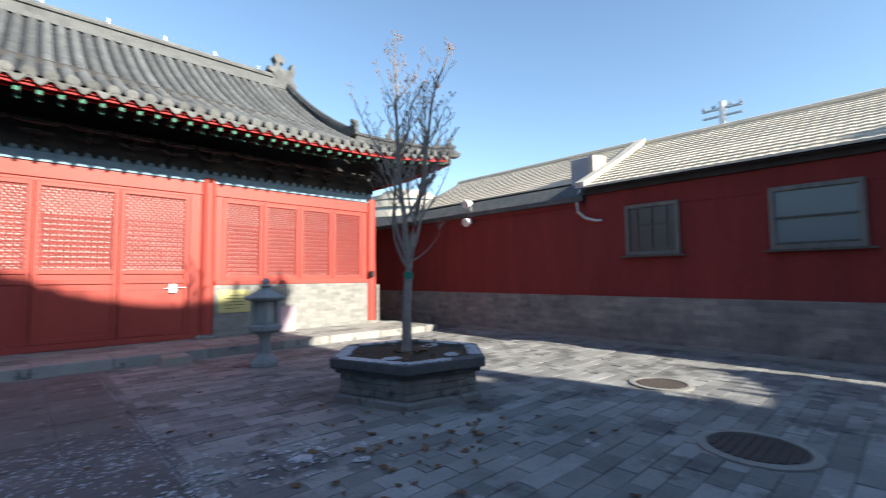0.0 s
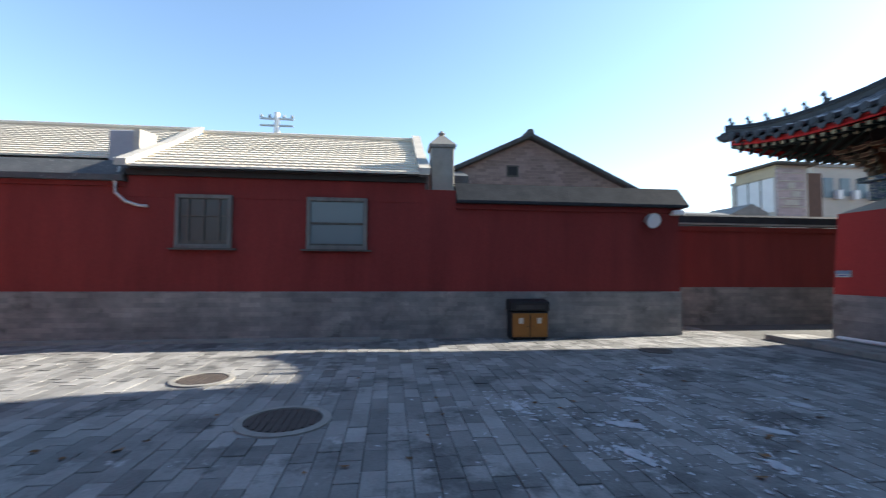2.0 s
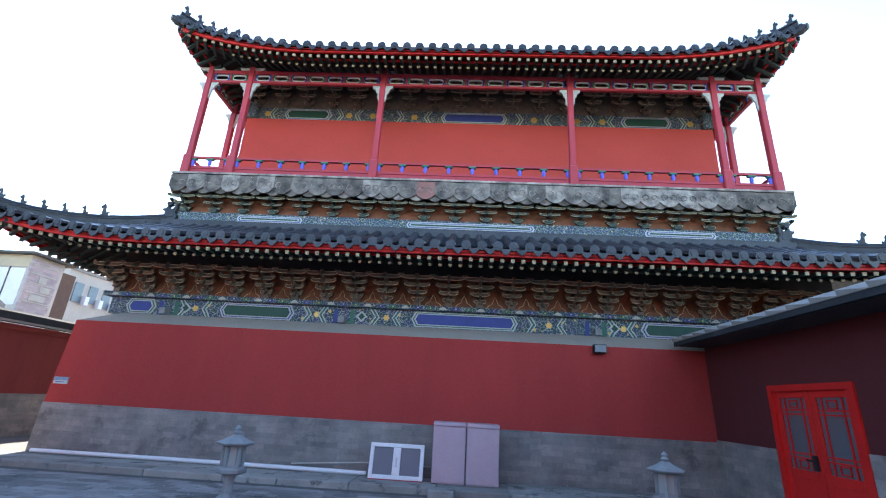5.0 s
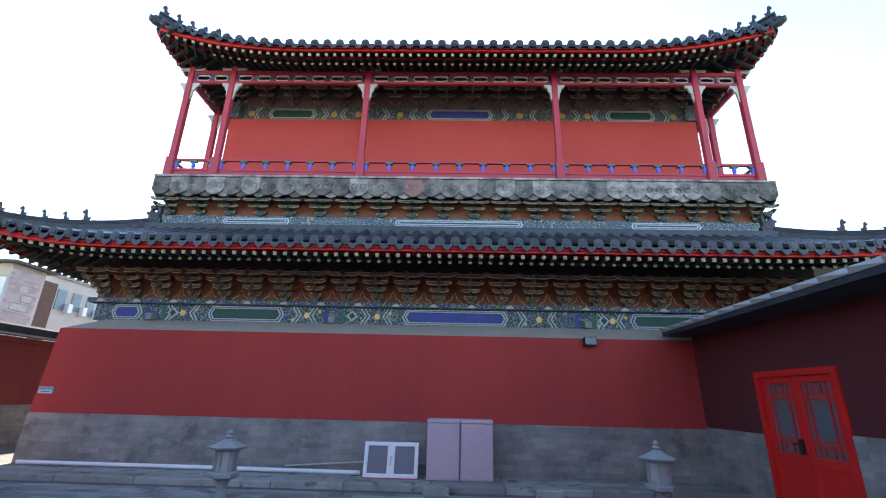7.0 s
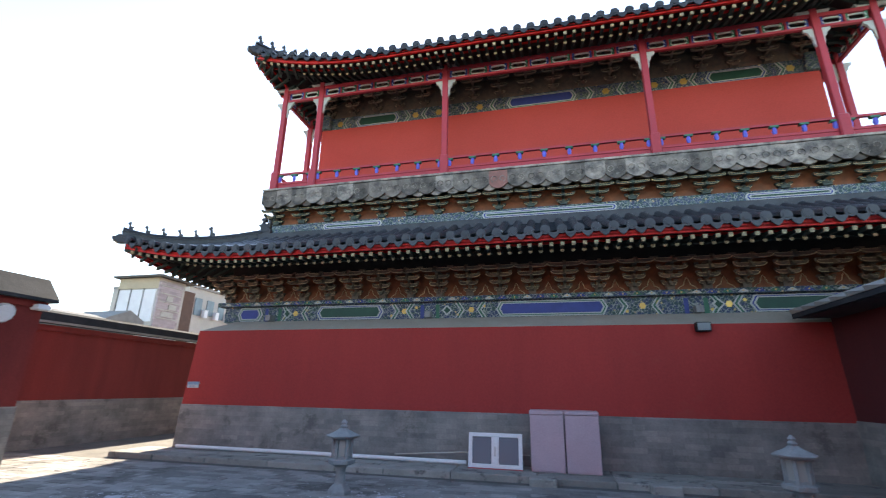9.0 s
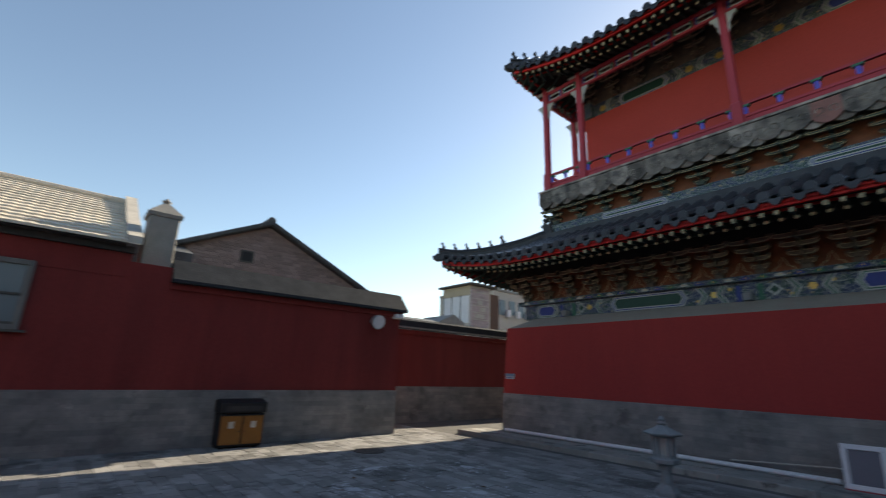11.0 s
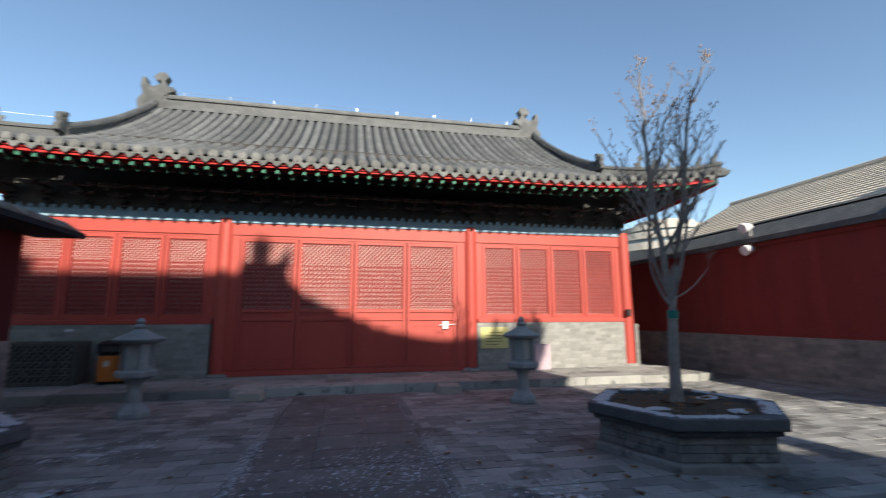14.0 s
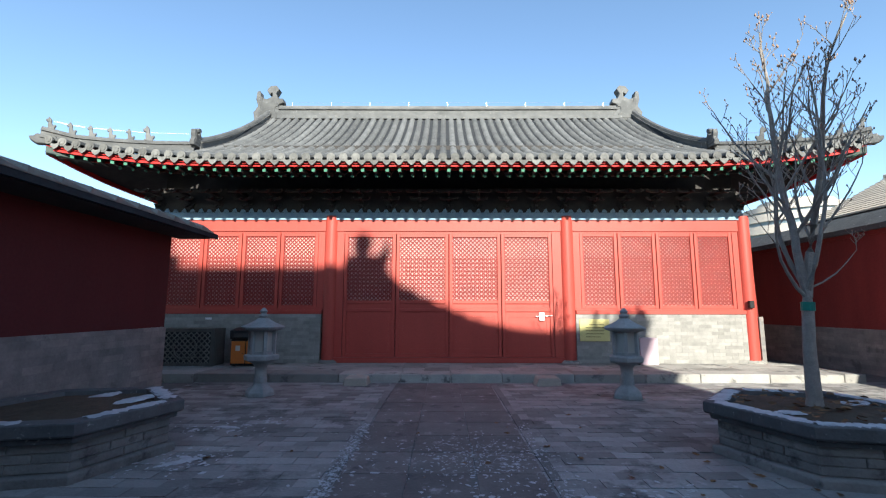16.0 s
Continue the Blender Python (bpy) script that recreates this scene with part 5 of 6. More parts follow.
part("eave_soffit", box(B(), WX - 0.02, WX + 0.6, -9.4, 8.36, 2.80, 2.84), DARKWOOD, wh)
roofm = prism(B(), [(WX + 0.66, 2.80), (WX + 0.66, 2.90), (WX - 3.0, 4.1), (WX - 5.2, 3.2), (WX - 5.2, 3.1), (WX - 3.0, 3.95)], -9.42, 8.4)
part("roof", roofm, TILE, wh, "grey slab roof")
part("gutter_edge", box(B(), WX + 0.64, WX + 0.69, -9.42, 8.4, 2.80, 2.885), TILE_BED, wh, "dark grey eave board")
wedge = mesh_of("lapped_tile", prism(B(), [(0, 0), (0.44, 0.0), (0.44, 0.014), (0, 0.085)], -1.5, 0.0, Matrix.Rotation(math.pi / 2, 4, "Z") @ Matrix.Scale(-1, 4, (0, 1, 0))), CEMENT, bevel=0.005)
y = -9.42
while y < 8.1:
    piece("lapped_tile", wedge, wh, pose(WX + 0.70, y, 2.88, 0, 18.15, 0))
    y += 0.42
d2 = thing("glazed_double_door", "bright red glazed double door with lattice panes", "door")
part("door_frame", box(B(), WX - 0.1, WX + 0.03, -7.8, -7.7, 0.02, 2.02), RED_BRIGHT, d2)
part("door_frame", box(B(), WX - 0.1, WX + 0.03, -6.22, -6.12, 0.02, 2.02), RED_BRIGHT, d2)
part("door_head", box(B(), WX - 0.1, WX + 0.03, -7.7, -6.22, 1.93, 2.02), RED_BRIGHT, d2)
part("threshold", box(B(), WX - 0.1, WX + 0.06, -7.8, -6.12, -0.02, 0.08), CEMENT, d2)
for a, b in ((-7.7, -6.965), (-6.955, -6.22)):
    bm = B()
    x0, x1 = WX - 0.06, WX - 0.01
    box(bm, x0, x1, a, a + 0.1, 0.09, 1.93)
    box(bm, x0, x1, b - 0.1, b, 0.09, 1.93)
    for z0, z1 in ((0.09, 0.2), (0.72, 0.84), (1.83, 1.93)):
        box(bm, x0, x1, a + 0.1, b - 0.1, z0, z1)
    lf = part("door_leaf", bm, RED_BRIGHT, d2, bevel=0.006)
    part("lower_panel", box(B(), x0 + 0.015, x1 - 0.012, a + 0.1, b - 0.1, 0.2, 0.72), RED_BRIGHT, lf)
    part("pane", box(B(), x0 + 0.015, x0 + 0.022, a + 0.1, b - 0.1, 0.84, 1.83), PANE, lf)
    bm = B()
    c = (a + b) / 2
    for yy in (a + 0.19, b - 0.19):
        box(bm, x0 + 0.024, x1 - 0.01, yy - 0.012, yy + 0.012, 0.84, 1.83)
    for zz in (1.0, 1.06, 1.60, 1.66):
        box(bm, x0 + 0.026, x1 - 0.012, a + 0.1, b - 0.1, zz - 0.011, zz + 0.011)
    for zz in (0.92, 1.74):
        box(bm, x0 + 0.026, x1 - 0.012, c - 0.09, c + 0.09, zz - 0.06, zz - 0.04)
        box(bm, x0 + 0.026, x1 - 0.012, c - 0.09, c + 0.09, zz + 0.04, zz + 0.06)
        box(bm, x0 + 0.026, x1 - 0.012, c - 0.09, c - 0.07, zz - 0.06, zz + 0.06)
        box(bm, x0 + 0.026, x1 - 0.012, c + 0.07, c + 0.09, zz - 0.06, zz + 0.06)
    part("glazing_lattice", bm, RED_BRIGHT, lf)
part("door_handle", box(B(), WX - 0.01, WX + 0.05, -7.06, -7.0, 0.86, 1.06), BLACK, d2, bevel=0.01)
part("door_lever", box(B(), WX + 0.03, WX + 0.05, -7.17, -7.02, 0.97, 1.0), BLACK, d2)


# stone lanterns
def lantern(at, turn):
    ln = thing("stone_lantern", "grey carved stone lantern with glazed light box", "lantern", at, turn, group="courtyard lanterns")
    part("base", lathe(B(), [(0.25, 0), (0.25, 0.07), (0.21, 0.13), (0.13, 0.2), (0.12, 0.22)], 6), CARVED, ln, bevel=0.008)
    part("shaft", lathe(B(), [(0.115, 0.22), (0.10, 0.4), (0.105, 0.5), (0.15, 0.56)], 12), CARVED, ln, smooth=True)
    part("tray", lathe(B(), [(0.17, 0.56), (0.30, 0.61), (0.31, 0.69), (0.25, 0.71)], 6), CARVED, ln, bevel=0.008)
    part("pane_box", lathe(B(), [(0.185, 0.71), (0.185, 1.12)], 6), MILKY, ln, "dusty glass panes of the light box")
    for k in range(6):
        a = k * math.pi / 3
        part("corner_post", box(B(), -0.028, 0.028, -0.028, 0.028, 0.71, 1.12, pose(0.205 * math.cos(a), 0.205 * math.sin(a), 0, 0, 0, math.degrees(a))), CARVED, ln)
    part("lower_rail", lathe(B(), [(0.22, 0.71), (0.22, 0.76)], 6), CARVED, ln)
    part("roof", lathe(B(), [(0.20, 1.10), (0.36, 1.14), (0.39, 1.18), (0.25, 1.235), (0.14, 1.29), (0.09, 1.33)], 6), CARVED, ln, bevel=0.008)
    part("finial", lathe(B(), [(0.055, 1.32), (0.085, 1.37), (0.05, 1.41), (0.07, 1.45), (0.02, 1.51)], 10), CARVED, ln, smooth=True)
    return ln


l0 = lantern((3.12, 7.85, 0), 10)
copy_thing(l0, pose(-3.2, 8.0, 0, 0, 0, 5))
l0s = copy_thing(l0, pose(3.12, -6.72, 0, 0, 0, 20) @ Matrix.Scale(0.67, 4))
l0s["label"] = "short grey carved stone lantern with glazed light box"
copy_thing(l0s, pose(-2.8, -6.75, 0, 0, 0, 0))


# planters
def hexring(bm, prof, cx, cy, turn, n=6):
    return lathe(bm, prof, n, (cx, cy, 0), radians(turn))


def blob(bm, cx, cy, z, rx, ry, h, seed, turn=0.0, n=22):
    """A low uneven mound with a ragged outline."""
    rr = random.Random(seed)
    ph = [rr.uniform(0, 6.28) for _ in range(4)]
    rings = []
    for q, hh in ((1.0, 0.0), (0.86, 0.7), (0.5, 1.0)):
        ring = []
        for k in range(n):
            a = 2 * math.pi * k / n
            f = 1 + 0.22 * math.sin(2 * a + ph[0]) + 0.16 * math.sin(5 * a + ph[1]) + 0.12 * math.sin(9 * a + ph[2]) + rr.uniform(-0.08, 0.08)
            x, y = rx * f * q * math.cos(a), ry * f * q * math.sin(a)
            c, s = math.cos(turn), math.sin(turn)
            ring.append(bm.verts.new((cx + c * x - s * y, cy + s * x + c * y, z + h * hh * rr.uniform(0.7, 1.1))))
        rings.append(ring)
    for a, b in zip(rings, rings[1:]):
        for k in range(n):
            bm.faces.new((a[k], a[(k + 1) % n], b[(k + 1) % n], b[k]))
    bm.faces.new(rings[-1])
    return bm


def planter(cx, cy, turn, label):
    p = thing("hexagonal_planter", label, "planter", group="stone planters")
    part("plinth", hexring(B(), [(1.04, -0.02), (1.04, 0.07), (1.02, 0.09)], cx, cy, turn), PLANTER_SIDE, p, "plinth course", bevel=0.006)
    part("body", hexring(B(), [(0.955, 0.09), (0.945, 0.34)], cx, cy, turn), PLANTER_SIDE, p, "stained stone sides")
    for r in range(3):
        for k in range(6):
            a0, a1 = radians(turn + 60 * k), radians(turn + 60 * (k + 1))
            p0, p1 = Vector((cx + 0.97 * math.cos(a0), cy + 0.97 * math.sin(a0), 0)), Vector((cx + 0.97 * math.cos(a1), cy + 0.97 * math.sin(a1), 0))
            cutl = [0.0, 0.36, 0.70, 1.0] if r % 2 else [0.0, 0.5, 1.0]
            for f0, f1 in zip(cutl, cutl[1:]):
                q0, q1 = p0.lerp(p1, f0), p0.lerp(p1, f1)
                d = q1 - q0
                part("block", box(B(), 0.004, d.length - 0.004, 0.0, 0.05, 0.094 + r * 0.082, 0.17 + r * 0.082, pose(q0.x, q0.y, 0, 0, 0, math.degrees(math.atan2(d.y, d.x)))), PLANTER_SIDE, p, bevel=0.006)
    part("lower_moulding", hexring(B(), [(0.965, 0.34), (1.03, 0.345), (1.04, 0.385), (1.02, 0.39)], cx, cy, turn), TILE, p, "dark moulding")
    part("rim", hexring(B(), [(1.03, 0.39), (1.085, 0.40), (1.10, 0.42), (1.10, 0.51), (1.09, 0.52), (0.87, 0.52), (0.86, 0.46)], cx, cy, turn), TILE, p, "dark moulded stone rim")
    part("soil", hexring(B(), [(0.865, 0.36), (0.86, 0.475), (0.5, 0.50), (0.2, 0.54)], cx, cy, turn), DIRT, p, "dry brown soil")
    return p


PLX, PLY = 3.85, 4.75
planter(PLX, PLY, 168, "hexagonal stone planter with dark rim holding a bare tree")
planter(-3.9, 4.8, 12, "hexagonal stone planter with snow on its dark rim")


def rim_snow(cx, cy, turn, sides, seed, z=0.522):
    """Snow strips lying on chosen sides of a rim."""
    rr = random.Random(seed)
    for k, f0, f1 in sides:
        a0, a1 = radians(turn + 60 * k), radians(turn + 60 * (k + 1))
        p0 = Vector((cx + 0.975 * math.cos(a0), cy + 0.975 * math.sin(a0), z))
        p1 = Vector((cx + 0.975 * math.cos(a1), cy + 0.975 * math.sin(a1), z))
        d = (p1 - p0).normalized()
        nrm = Vector((-d.y, d.x, 0))
        bm = B()
        rows = []
        n = 30
        for i in range(n + 1):
            c = p0.lerp(p1, f0 + (f1 - f0) * i / n)
            wd = 0.10 * rr.uniform(0.35, 1.08) * (0.4 if i in (0, n) else 1)
            rows.append([bm.verts.new(c + nrm * q * wd + Vector((0, 0, h * rr.uniform(0.6, 1.1)))) for q, h in ((-1, 0), (-0.75, 0.008), (0.1, 0.012), (0.8, 0.008), (1.05, 0))])
        for a, b in zip(rows, rows[1:]):
            for j in range(4):
                bm.faces.new((a[j], a[j + 1], b[j + 1], b[j]))
        solid("snow_strip", bm, SNOW, "thin strip of old snow on the planter rim", "snow", group="snow on rims", smooth=True)


rim_snow(PLX, PLY, 168, ((0, 0.0, 1.0), (1, 0.0, 0.62), (2, 0.1, 0.9), (5, 0.1, 1.0), (4, 0.3, 0.9), (3, 0.0, 0.9)), 3)
rim_snow(-3.9, 4.8, 12, ((0, 0.05, 1.0), (5, 0.1, 0.9), (4, 0.1, 0.6)), 5)
for i, (x, y, rx, ry) in enumerate(((3.35, 4.5, 0.16, 0.1), (4.35, 4.95, 0.3, 0.14), (4.1, 4.2, 0.2, 0.1), (-3.4, 5.1, 0.35, 0.14), (-3.9, 5.3, 0.25, 0.12))):
    solid("snow_patch", blob(B(), x, y, 0.500, rx * 0.7, ry * 0.8, 0.022, 40 + i, 0.4 * i), SNOW, "small patch of old snow on planter soil", "snow", group="snow on soil", smooth=True)
rs_ = random.Random(15)
for k in range(13):
    sx_ = 1.2 - k * 0.31 + 0.155 - 0.31 * 0.5
    if rs_.random() < 0.8:
        e = ls.at(-sx_, 0.10, 0.03)
        solid("roof_snow", blob(B(), e.x, e.y, e.z, 0.055, 0.11, 0.03, 600 + k, 0.0, 12), SNOW, "small patch of snow between the eave tiles", "snow", group="snow on the eave", smooth=True)

crumb_v, crumb_f = [], []


def crumb(x, y, r, rr):
    """One flat ragged flake of snow."""
    if abs(x) > 9.0 or not -8.0 < y < 8.8 or x < -4.8:
        return
    base = 0.0145 if -1.1 < x < 1.1 and y > 1.1 else 0.0075
    r *= 1.2
    n0, n = len(crumb_v), 6
    a0, el = rr.uniform(0, 6.28), rr.uniform(0.25, 0.8)
    for k in range(n):
        a = 2 * math.pi * k / n
        f = r * rr.uniform(0.4, 1.4)
        u, v = f * math.cos(a), f * el * math.sin(a)
        crumb_v.append((x + u * math.cos(a0) - v * math.sin(a0), y + u * math.sin(a0) + v * math.cos(a0), base))
    crumb_v.append((x, y, base + 0.002 + r * 0.06))
    for k in range(n):
        crumb_f.append((n0 + k, n0 + (k + 1) % n, n0 + n))


for i, (x, y, rx, ry, t) in enumerate(((-0.95, 3.1, 0.16, 1.3, -0.12), (0.55, 3.6, 0.5, 0.16, 0.3), (0.15, 3.1, 0.3, 0.12, 0.8), (0.95, 3.2, 0.12, 0.5, 0.25), (-0.3, 2.75, 0.4, 0.13, 0.2), (-2.6, 4.6, 0.2, 0.13, 0.2), (-2.75, 5.9, 0.3, 0.16, 0.5), (1.75, 3.6, 0.28, 0.12, 0.1),
                                       (4.9, -1.4, 0.22, 0.13, 0.4), (4.2, -2.3, 0.3, 0.14, 1.2), (3.9, -3.6, 0.35, 0.16, 0.9), (2.9, -4.4, 0.45, 0.18, 0.4), (2.2, -5.0, 0.3, 0.14, 1.0), (2.4, -6.7, 0.42, 0.15, 0.1), (0.7, -4.6, 0.32, 0.4, 0.6), (-0.6, -5.6, 0.5, 0.2, 0.4), (-0.9, -4.2, 0.24, 0.5, 0.3), (-2.2, -7.0, 0.5, 0.16, 0.1), (5.6, -3.3, 0.22, 0.1, 0.2), (6.6, -4.2, 0.3, 0.1, 1.4), (1.6, -3.6, 0.25, 0.12, 0.7), (3.5, -2.0, 0.16, 0.1, 0.7), (5.0, -2.9, 0.3, 0.2, 0.3), (4.6, -4.6, 0.35, 0.15, 0.8), (1.2, -5.6, 0.4, 0.2, 0.5), (3.2, -3.0, 0.3, 0.12, 0.2), (0.2, -3.4, 0.3, 0.2, 1.1), (-1.8, -5.0, 0.4, 0.2, 0.6), (5.9, -5.6, 0.3, 0.14, 0.3), (2.0, -2.6, 0.2, 0.12, 0.9))):
    rr = random.Random(i * 29)
    c, q = math.cos(t), math.sin(t)
    k = 0.8 if i < 8 else 1.05
    solid("snow_patch", blob(B(), x, y, 0.006, k * rr.uniform(0.12, 0.2), k * rr.uniform(0.05, 0.09), 0.010, 300 + i, t + rr.uniform(-0.6, 0.6), 26), SNOW, "thin ragged patch of old snow on the paving", "snow", group="snow on paving", smooth=True)
    for j in range(110):
        u, v = rr.gauss(0, 1.0) * rx * 1.25, rr.gauss(0, 1.0) * ry * 1.5
        crumb(x + c * u - q * v, y + q * u + c * v, rr.uniform(0.006, 0.03) * (2.0 if j < 14 else 1.0), rr)
rr = random.Random(77)
for j in range(2200):
    crumb(rr.gauss(2.6, 2.6), rr.gauss(-3.8, 1.9), rr.uniform(0.004, 0.022), rr)
for sx in (-1.0, 0.98):
    for j in range(750 if sx < 0 else 220):
        crumb(sx + rr.gauss(0, 0.05), 3.3 + 2.8 * rr.random() ** 1.4, rr.uniform(0.004, 0.019), rr)
for j in range(620):
    crumb(rr.gauss(0.42, 0.40), rr.gauss(4.75, 0.38), rr.uniform(0.004, 0.022), rr)
me = bpy.data.meshes.new("snow_crumbs")
me.from_pydata(crumb_v, [], crumb_f)
me.materials.append(SNOW)
tagged(new("snow_crumbs", me), "scattered crumbs of old snow over the paving", "snow", kind="stuff")

# bare tree
tree = thing("bare_tree", "young bare tree with grey bark and dry seed heads", "tree", (PLX - 0.13, PLY - 0.08, 0.5))
rt = random.Random(11)
wood, twigs, buds = B(), B(), B()


def grow(p, d, r, L, depth):
    """A limb that bends upward as it goes, with alternate side shoots; thin ends carry buds."""
    n = max(3, round(L / 0.16))
    pts, rad = [p.copy()], [r]
    az = rt.uniform(0, 6.28)
    bend = Vector((rt.uniform(-0.05, 0.05), rt.uniform(-0.05, 0.05), 0))
    for i in range(n):
        up = 0.16 if depth < 2 else 0.10
        d = (d + bend + Vector((rt.uniform(-0.13, 0.13), rt.uniform(-0.13, 0.13), up))).normalized()
        p = p + d * (L / n)
        pts.append(p.copy())
        rad.append(max(0.0028, r * (1 - 0.80 * (i + 1) / n)))
        if depth < 4 and i >= (3 if depth == 1 else 0):
            az += 2.4 + rt.uniform(-0.5, 0.5)
            side = Vector((math.cos(az), math.sin(az), 0.35)).normalized()
            left = L * (1 - (i + 1) / (n + 1))
            k = (0, 0.78, 0.55, 0.5)[depth] * rt.uniform(0.5, 1.0)
            sl = min(left * k + 0.05, (0, 1.35, 0.46, 0.16)[depth])
            if sl > 0.05 and rt.random() < (0, 0.9, 0.85, 0.75)[depth]:
                grow(p, (d * 0.62 + side * rt.uniform(0.55, 0.9)).normalized(), max(0.0028, rad[-1] * 0.55), sl, depth + 1)
    tube(wood if depth < 2 else twigs, pts, rad, 8 if depth < 2 else 4)
    if depth >= 2:
        e = pts[-1]
        s = rt.uniform(0.006, 0.0095) * (1.6 if e.z > 3.4 and rt.random() < 0.45 else 1)
        lathe(buds, [(s * 0.3, -s), (s, 0), (s * 0.2, s * 1.9)], 5, e)


tube(wood, [(0, 0, -0.05), (0.01, 0, 0.1), (0.02, 0.01, 0.6), (0.04, 0.0, 1.0), (0.05, 0.0, 1.2)], [0.09, 0.070, 0.058, 0.054, 0.030], 12)
for az, lean, L, r, z in ((3.0, 0.16, 3.3, 0.044, 1.14), (0.0, 0.34, 3.0, 0.044, 1.12), (3.3, 1.2, 1.5, 0.020, 1.10), (1.7, 0.45, 2.6, 0.028, 1.17), (5.0, 0.6, 2.4, 0.026, 1.15), (6.0, 2.6, 0.65, 0.012, 1.2)):
    grow(Vector((0.05, 0, z)), Vector((math.cos(az) * lean, math.sin(az) * lean, 1)).normalized(), r, L, 1)
part("trunk", wood, BARK, tree, "smooth grey trunk and limbs", smooth=True)
part("crown", twigs, BARK, tree, "crown of fine bare branches", smooth=True)
sh_ = part("seed_head", buds, BUD, tree, "brown dry seed heads")
sh_["kind"] = "stuff"
part("tree_tag", tube(B(), [(0.04, 0, 0.98), (0.044, 0, 1.07)], 0.062, 14), BAND, tree, "green tape round the trunk")

# manholes
for x, y, r, mm, lab in ((6.45, 2.5, 0.40, IRON, "brown iron manhole cover in a pale ring"), (4.65, 1.03, 0.46, IRON, "dark iron manhole cover in a pale cement ring")):
    mh = thing("manhole", lab, "manhole cover", (x, y, 0), group="manholes")
    bm = B()
    n = 36
    A = [[bm.verts.new((q * math.cos(2 * math.pi * k / n), q * math.sin(2 * math.pi * k / n), z)) for k in range(n)] for q, z in ((r, -0.02), (r, 0.018), (r * 0.82, 0.022), (r * 0.82, -0.02))]
    for a, b in zip(A, A[1:]):
        for k in range(n):
            bm.faces.new((a[k], a[(k + 1) % n], b[(k + 1) % n], b[k]))
    part("ring", bm, CEMENT, mh, "pale cement ring")
    cv = part("cover", lathe(B(), [(r * 0.8, -0.02), (r * 0.8, 0.012)], n), mm, mh, "rusty iron cover")
    bm = B()
    for k in range(-4, 5):
        w = math.sqrt(max(0, (r * 0.74) ** 2 - (k * r * 0.16) ** 2))
        box(bm, -w, w, k * r * 0.16 - 0.014, k * r * 0.16 + 0.014, 0.012, 0.02)
    part("ribs", bm, mm, cv)
solid("small_cover", lathe(B(), [(0.3, -0.01), (0.3, 0.012)], 20, (8.0, -5.0, 0)), IRON, "small rusty round cover set in the paving", "manhole cover")


# litter bins
def bin_(at, turn, w, panel, label):
    b = thing("litter_bin", label, "litter bin", at, turn, group="litter bins")
    part("body", box(B(), -w / 2, w / 2, -0.19, 0.19, 0.03, 0.62), BLACK, b, bevel=0.015)
    part("hood", prism(B(), [(-0.22, 0.63), (0.2, 0.63), (0.2, 0.85), (0.1, 0.88), (-0.24, 0.82)], -w / 2 - 0.02, w / 2 + 0.02, Matrix(((0, 1, 0, 0), (1, 0, 0, 0), (0, 0, 1, 0), (0, 0, 0, 1)))), BLACK, b, "black sloping hood", bevel=0.012)
    part("slot", box(B(), -w * 0.4, w * 0.4, -0.236, -0.2, 0.67, 0.76), DARKWOOD, b)
    for s in (-1, 1):
        d = part("door_panel", box(B(), min(s * 0.012, s * (w / 2 - 0.02)), max(s * 0.012, s * (w / 2 - 0.02)), -0.215, -0.19, 0.07, 0.58), panel, b, "coloured metal door", bevel=0.006)
        part("label_plate", box(B(), s * w * 0.25 - 0.05, s * w * 0.25 + 0.05, -0.219, -0.215, 0.36, 0.48), MORTAR, d, "pale label plate")
        part("keyhole", tube(B(), [(s * 0.06, -0.222, 0.3), (s * 0.06, -0.215, 0.3)], 0.012, 8), BLACK, d)
    for s in (-1, 1):
        part("foot", box(B(), s * w * 0.4 - 0.04, s * w * 0.4 + 0.04, -0.16, 0.16, 0, 0.03), BLACK, b)


bin_((9.66, -3.02, 0), -90, 0.82, YELLOW, "twin litter bin with yellow doors and black hood")
bin_((-4.6, 10.75, 0.165), 0, 0.7, ORANGE_BIN, "litter bin with orange doors beside the hall wall")

# lattice-fronted unit by the hall
un = thing("lattice_cabinet", "dark low cabinet with diagonal lattice front by the hall", "cabinet", (-6.05, 10.85, 0.165))
part("body", box(B(), -0.68, 0.68, -0.2, 0.3, 0.0, 0.86), GREYWOOD, un, bevel=0.01)
part("recess", box(B(), -0.6, 0.6, -0.215, -0.2, 0.07, 0.78), BLACK, un)
lm = lattice_mesh(1.2, 0.71, 0.13, 0.02, FRAMEWOOD)
lt = piece("lattice", lm, un, pose(-0.6, -0.235, 0.07))
part("fan_ring", tube(B(), [(0.27 * math.cos(a * 0.524), -0.24, 0.42 + 0.27 * math.sin(a * 0.524)) for a in range(13)], 0.018, 6, cap=False), GREYWOOD, un)
for a in ((-0.68, 0.68, 0.78, 0.86), (-0.68, 0.68, 0.0, 0.07), (-0.68, -0.6, 0.07, 0.78), (0.6, 0.68, 0.07, 0.78)):
    part("front_rail", box(B(), a[0], a[1], -0.25, -0.2, a[2], a[3]), GREYWOOD, un)
solid("white_tag", box(B(), -5.95, -5.8, HY - 0.15, HY - 0.13, 1.22, 1.27), WHITE, "small white tag on the sill wall", "tag")

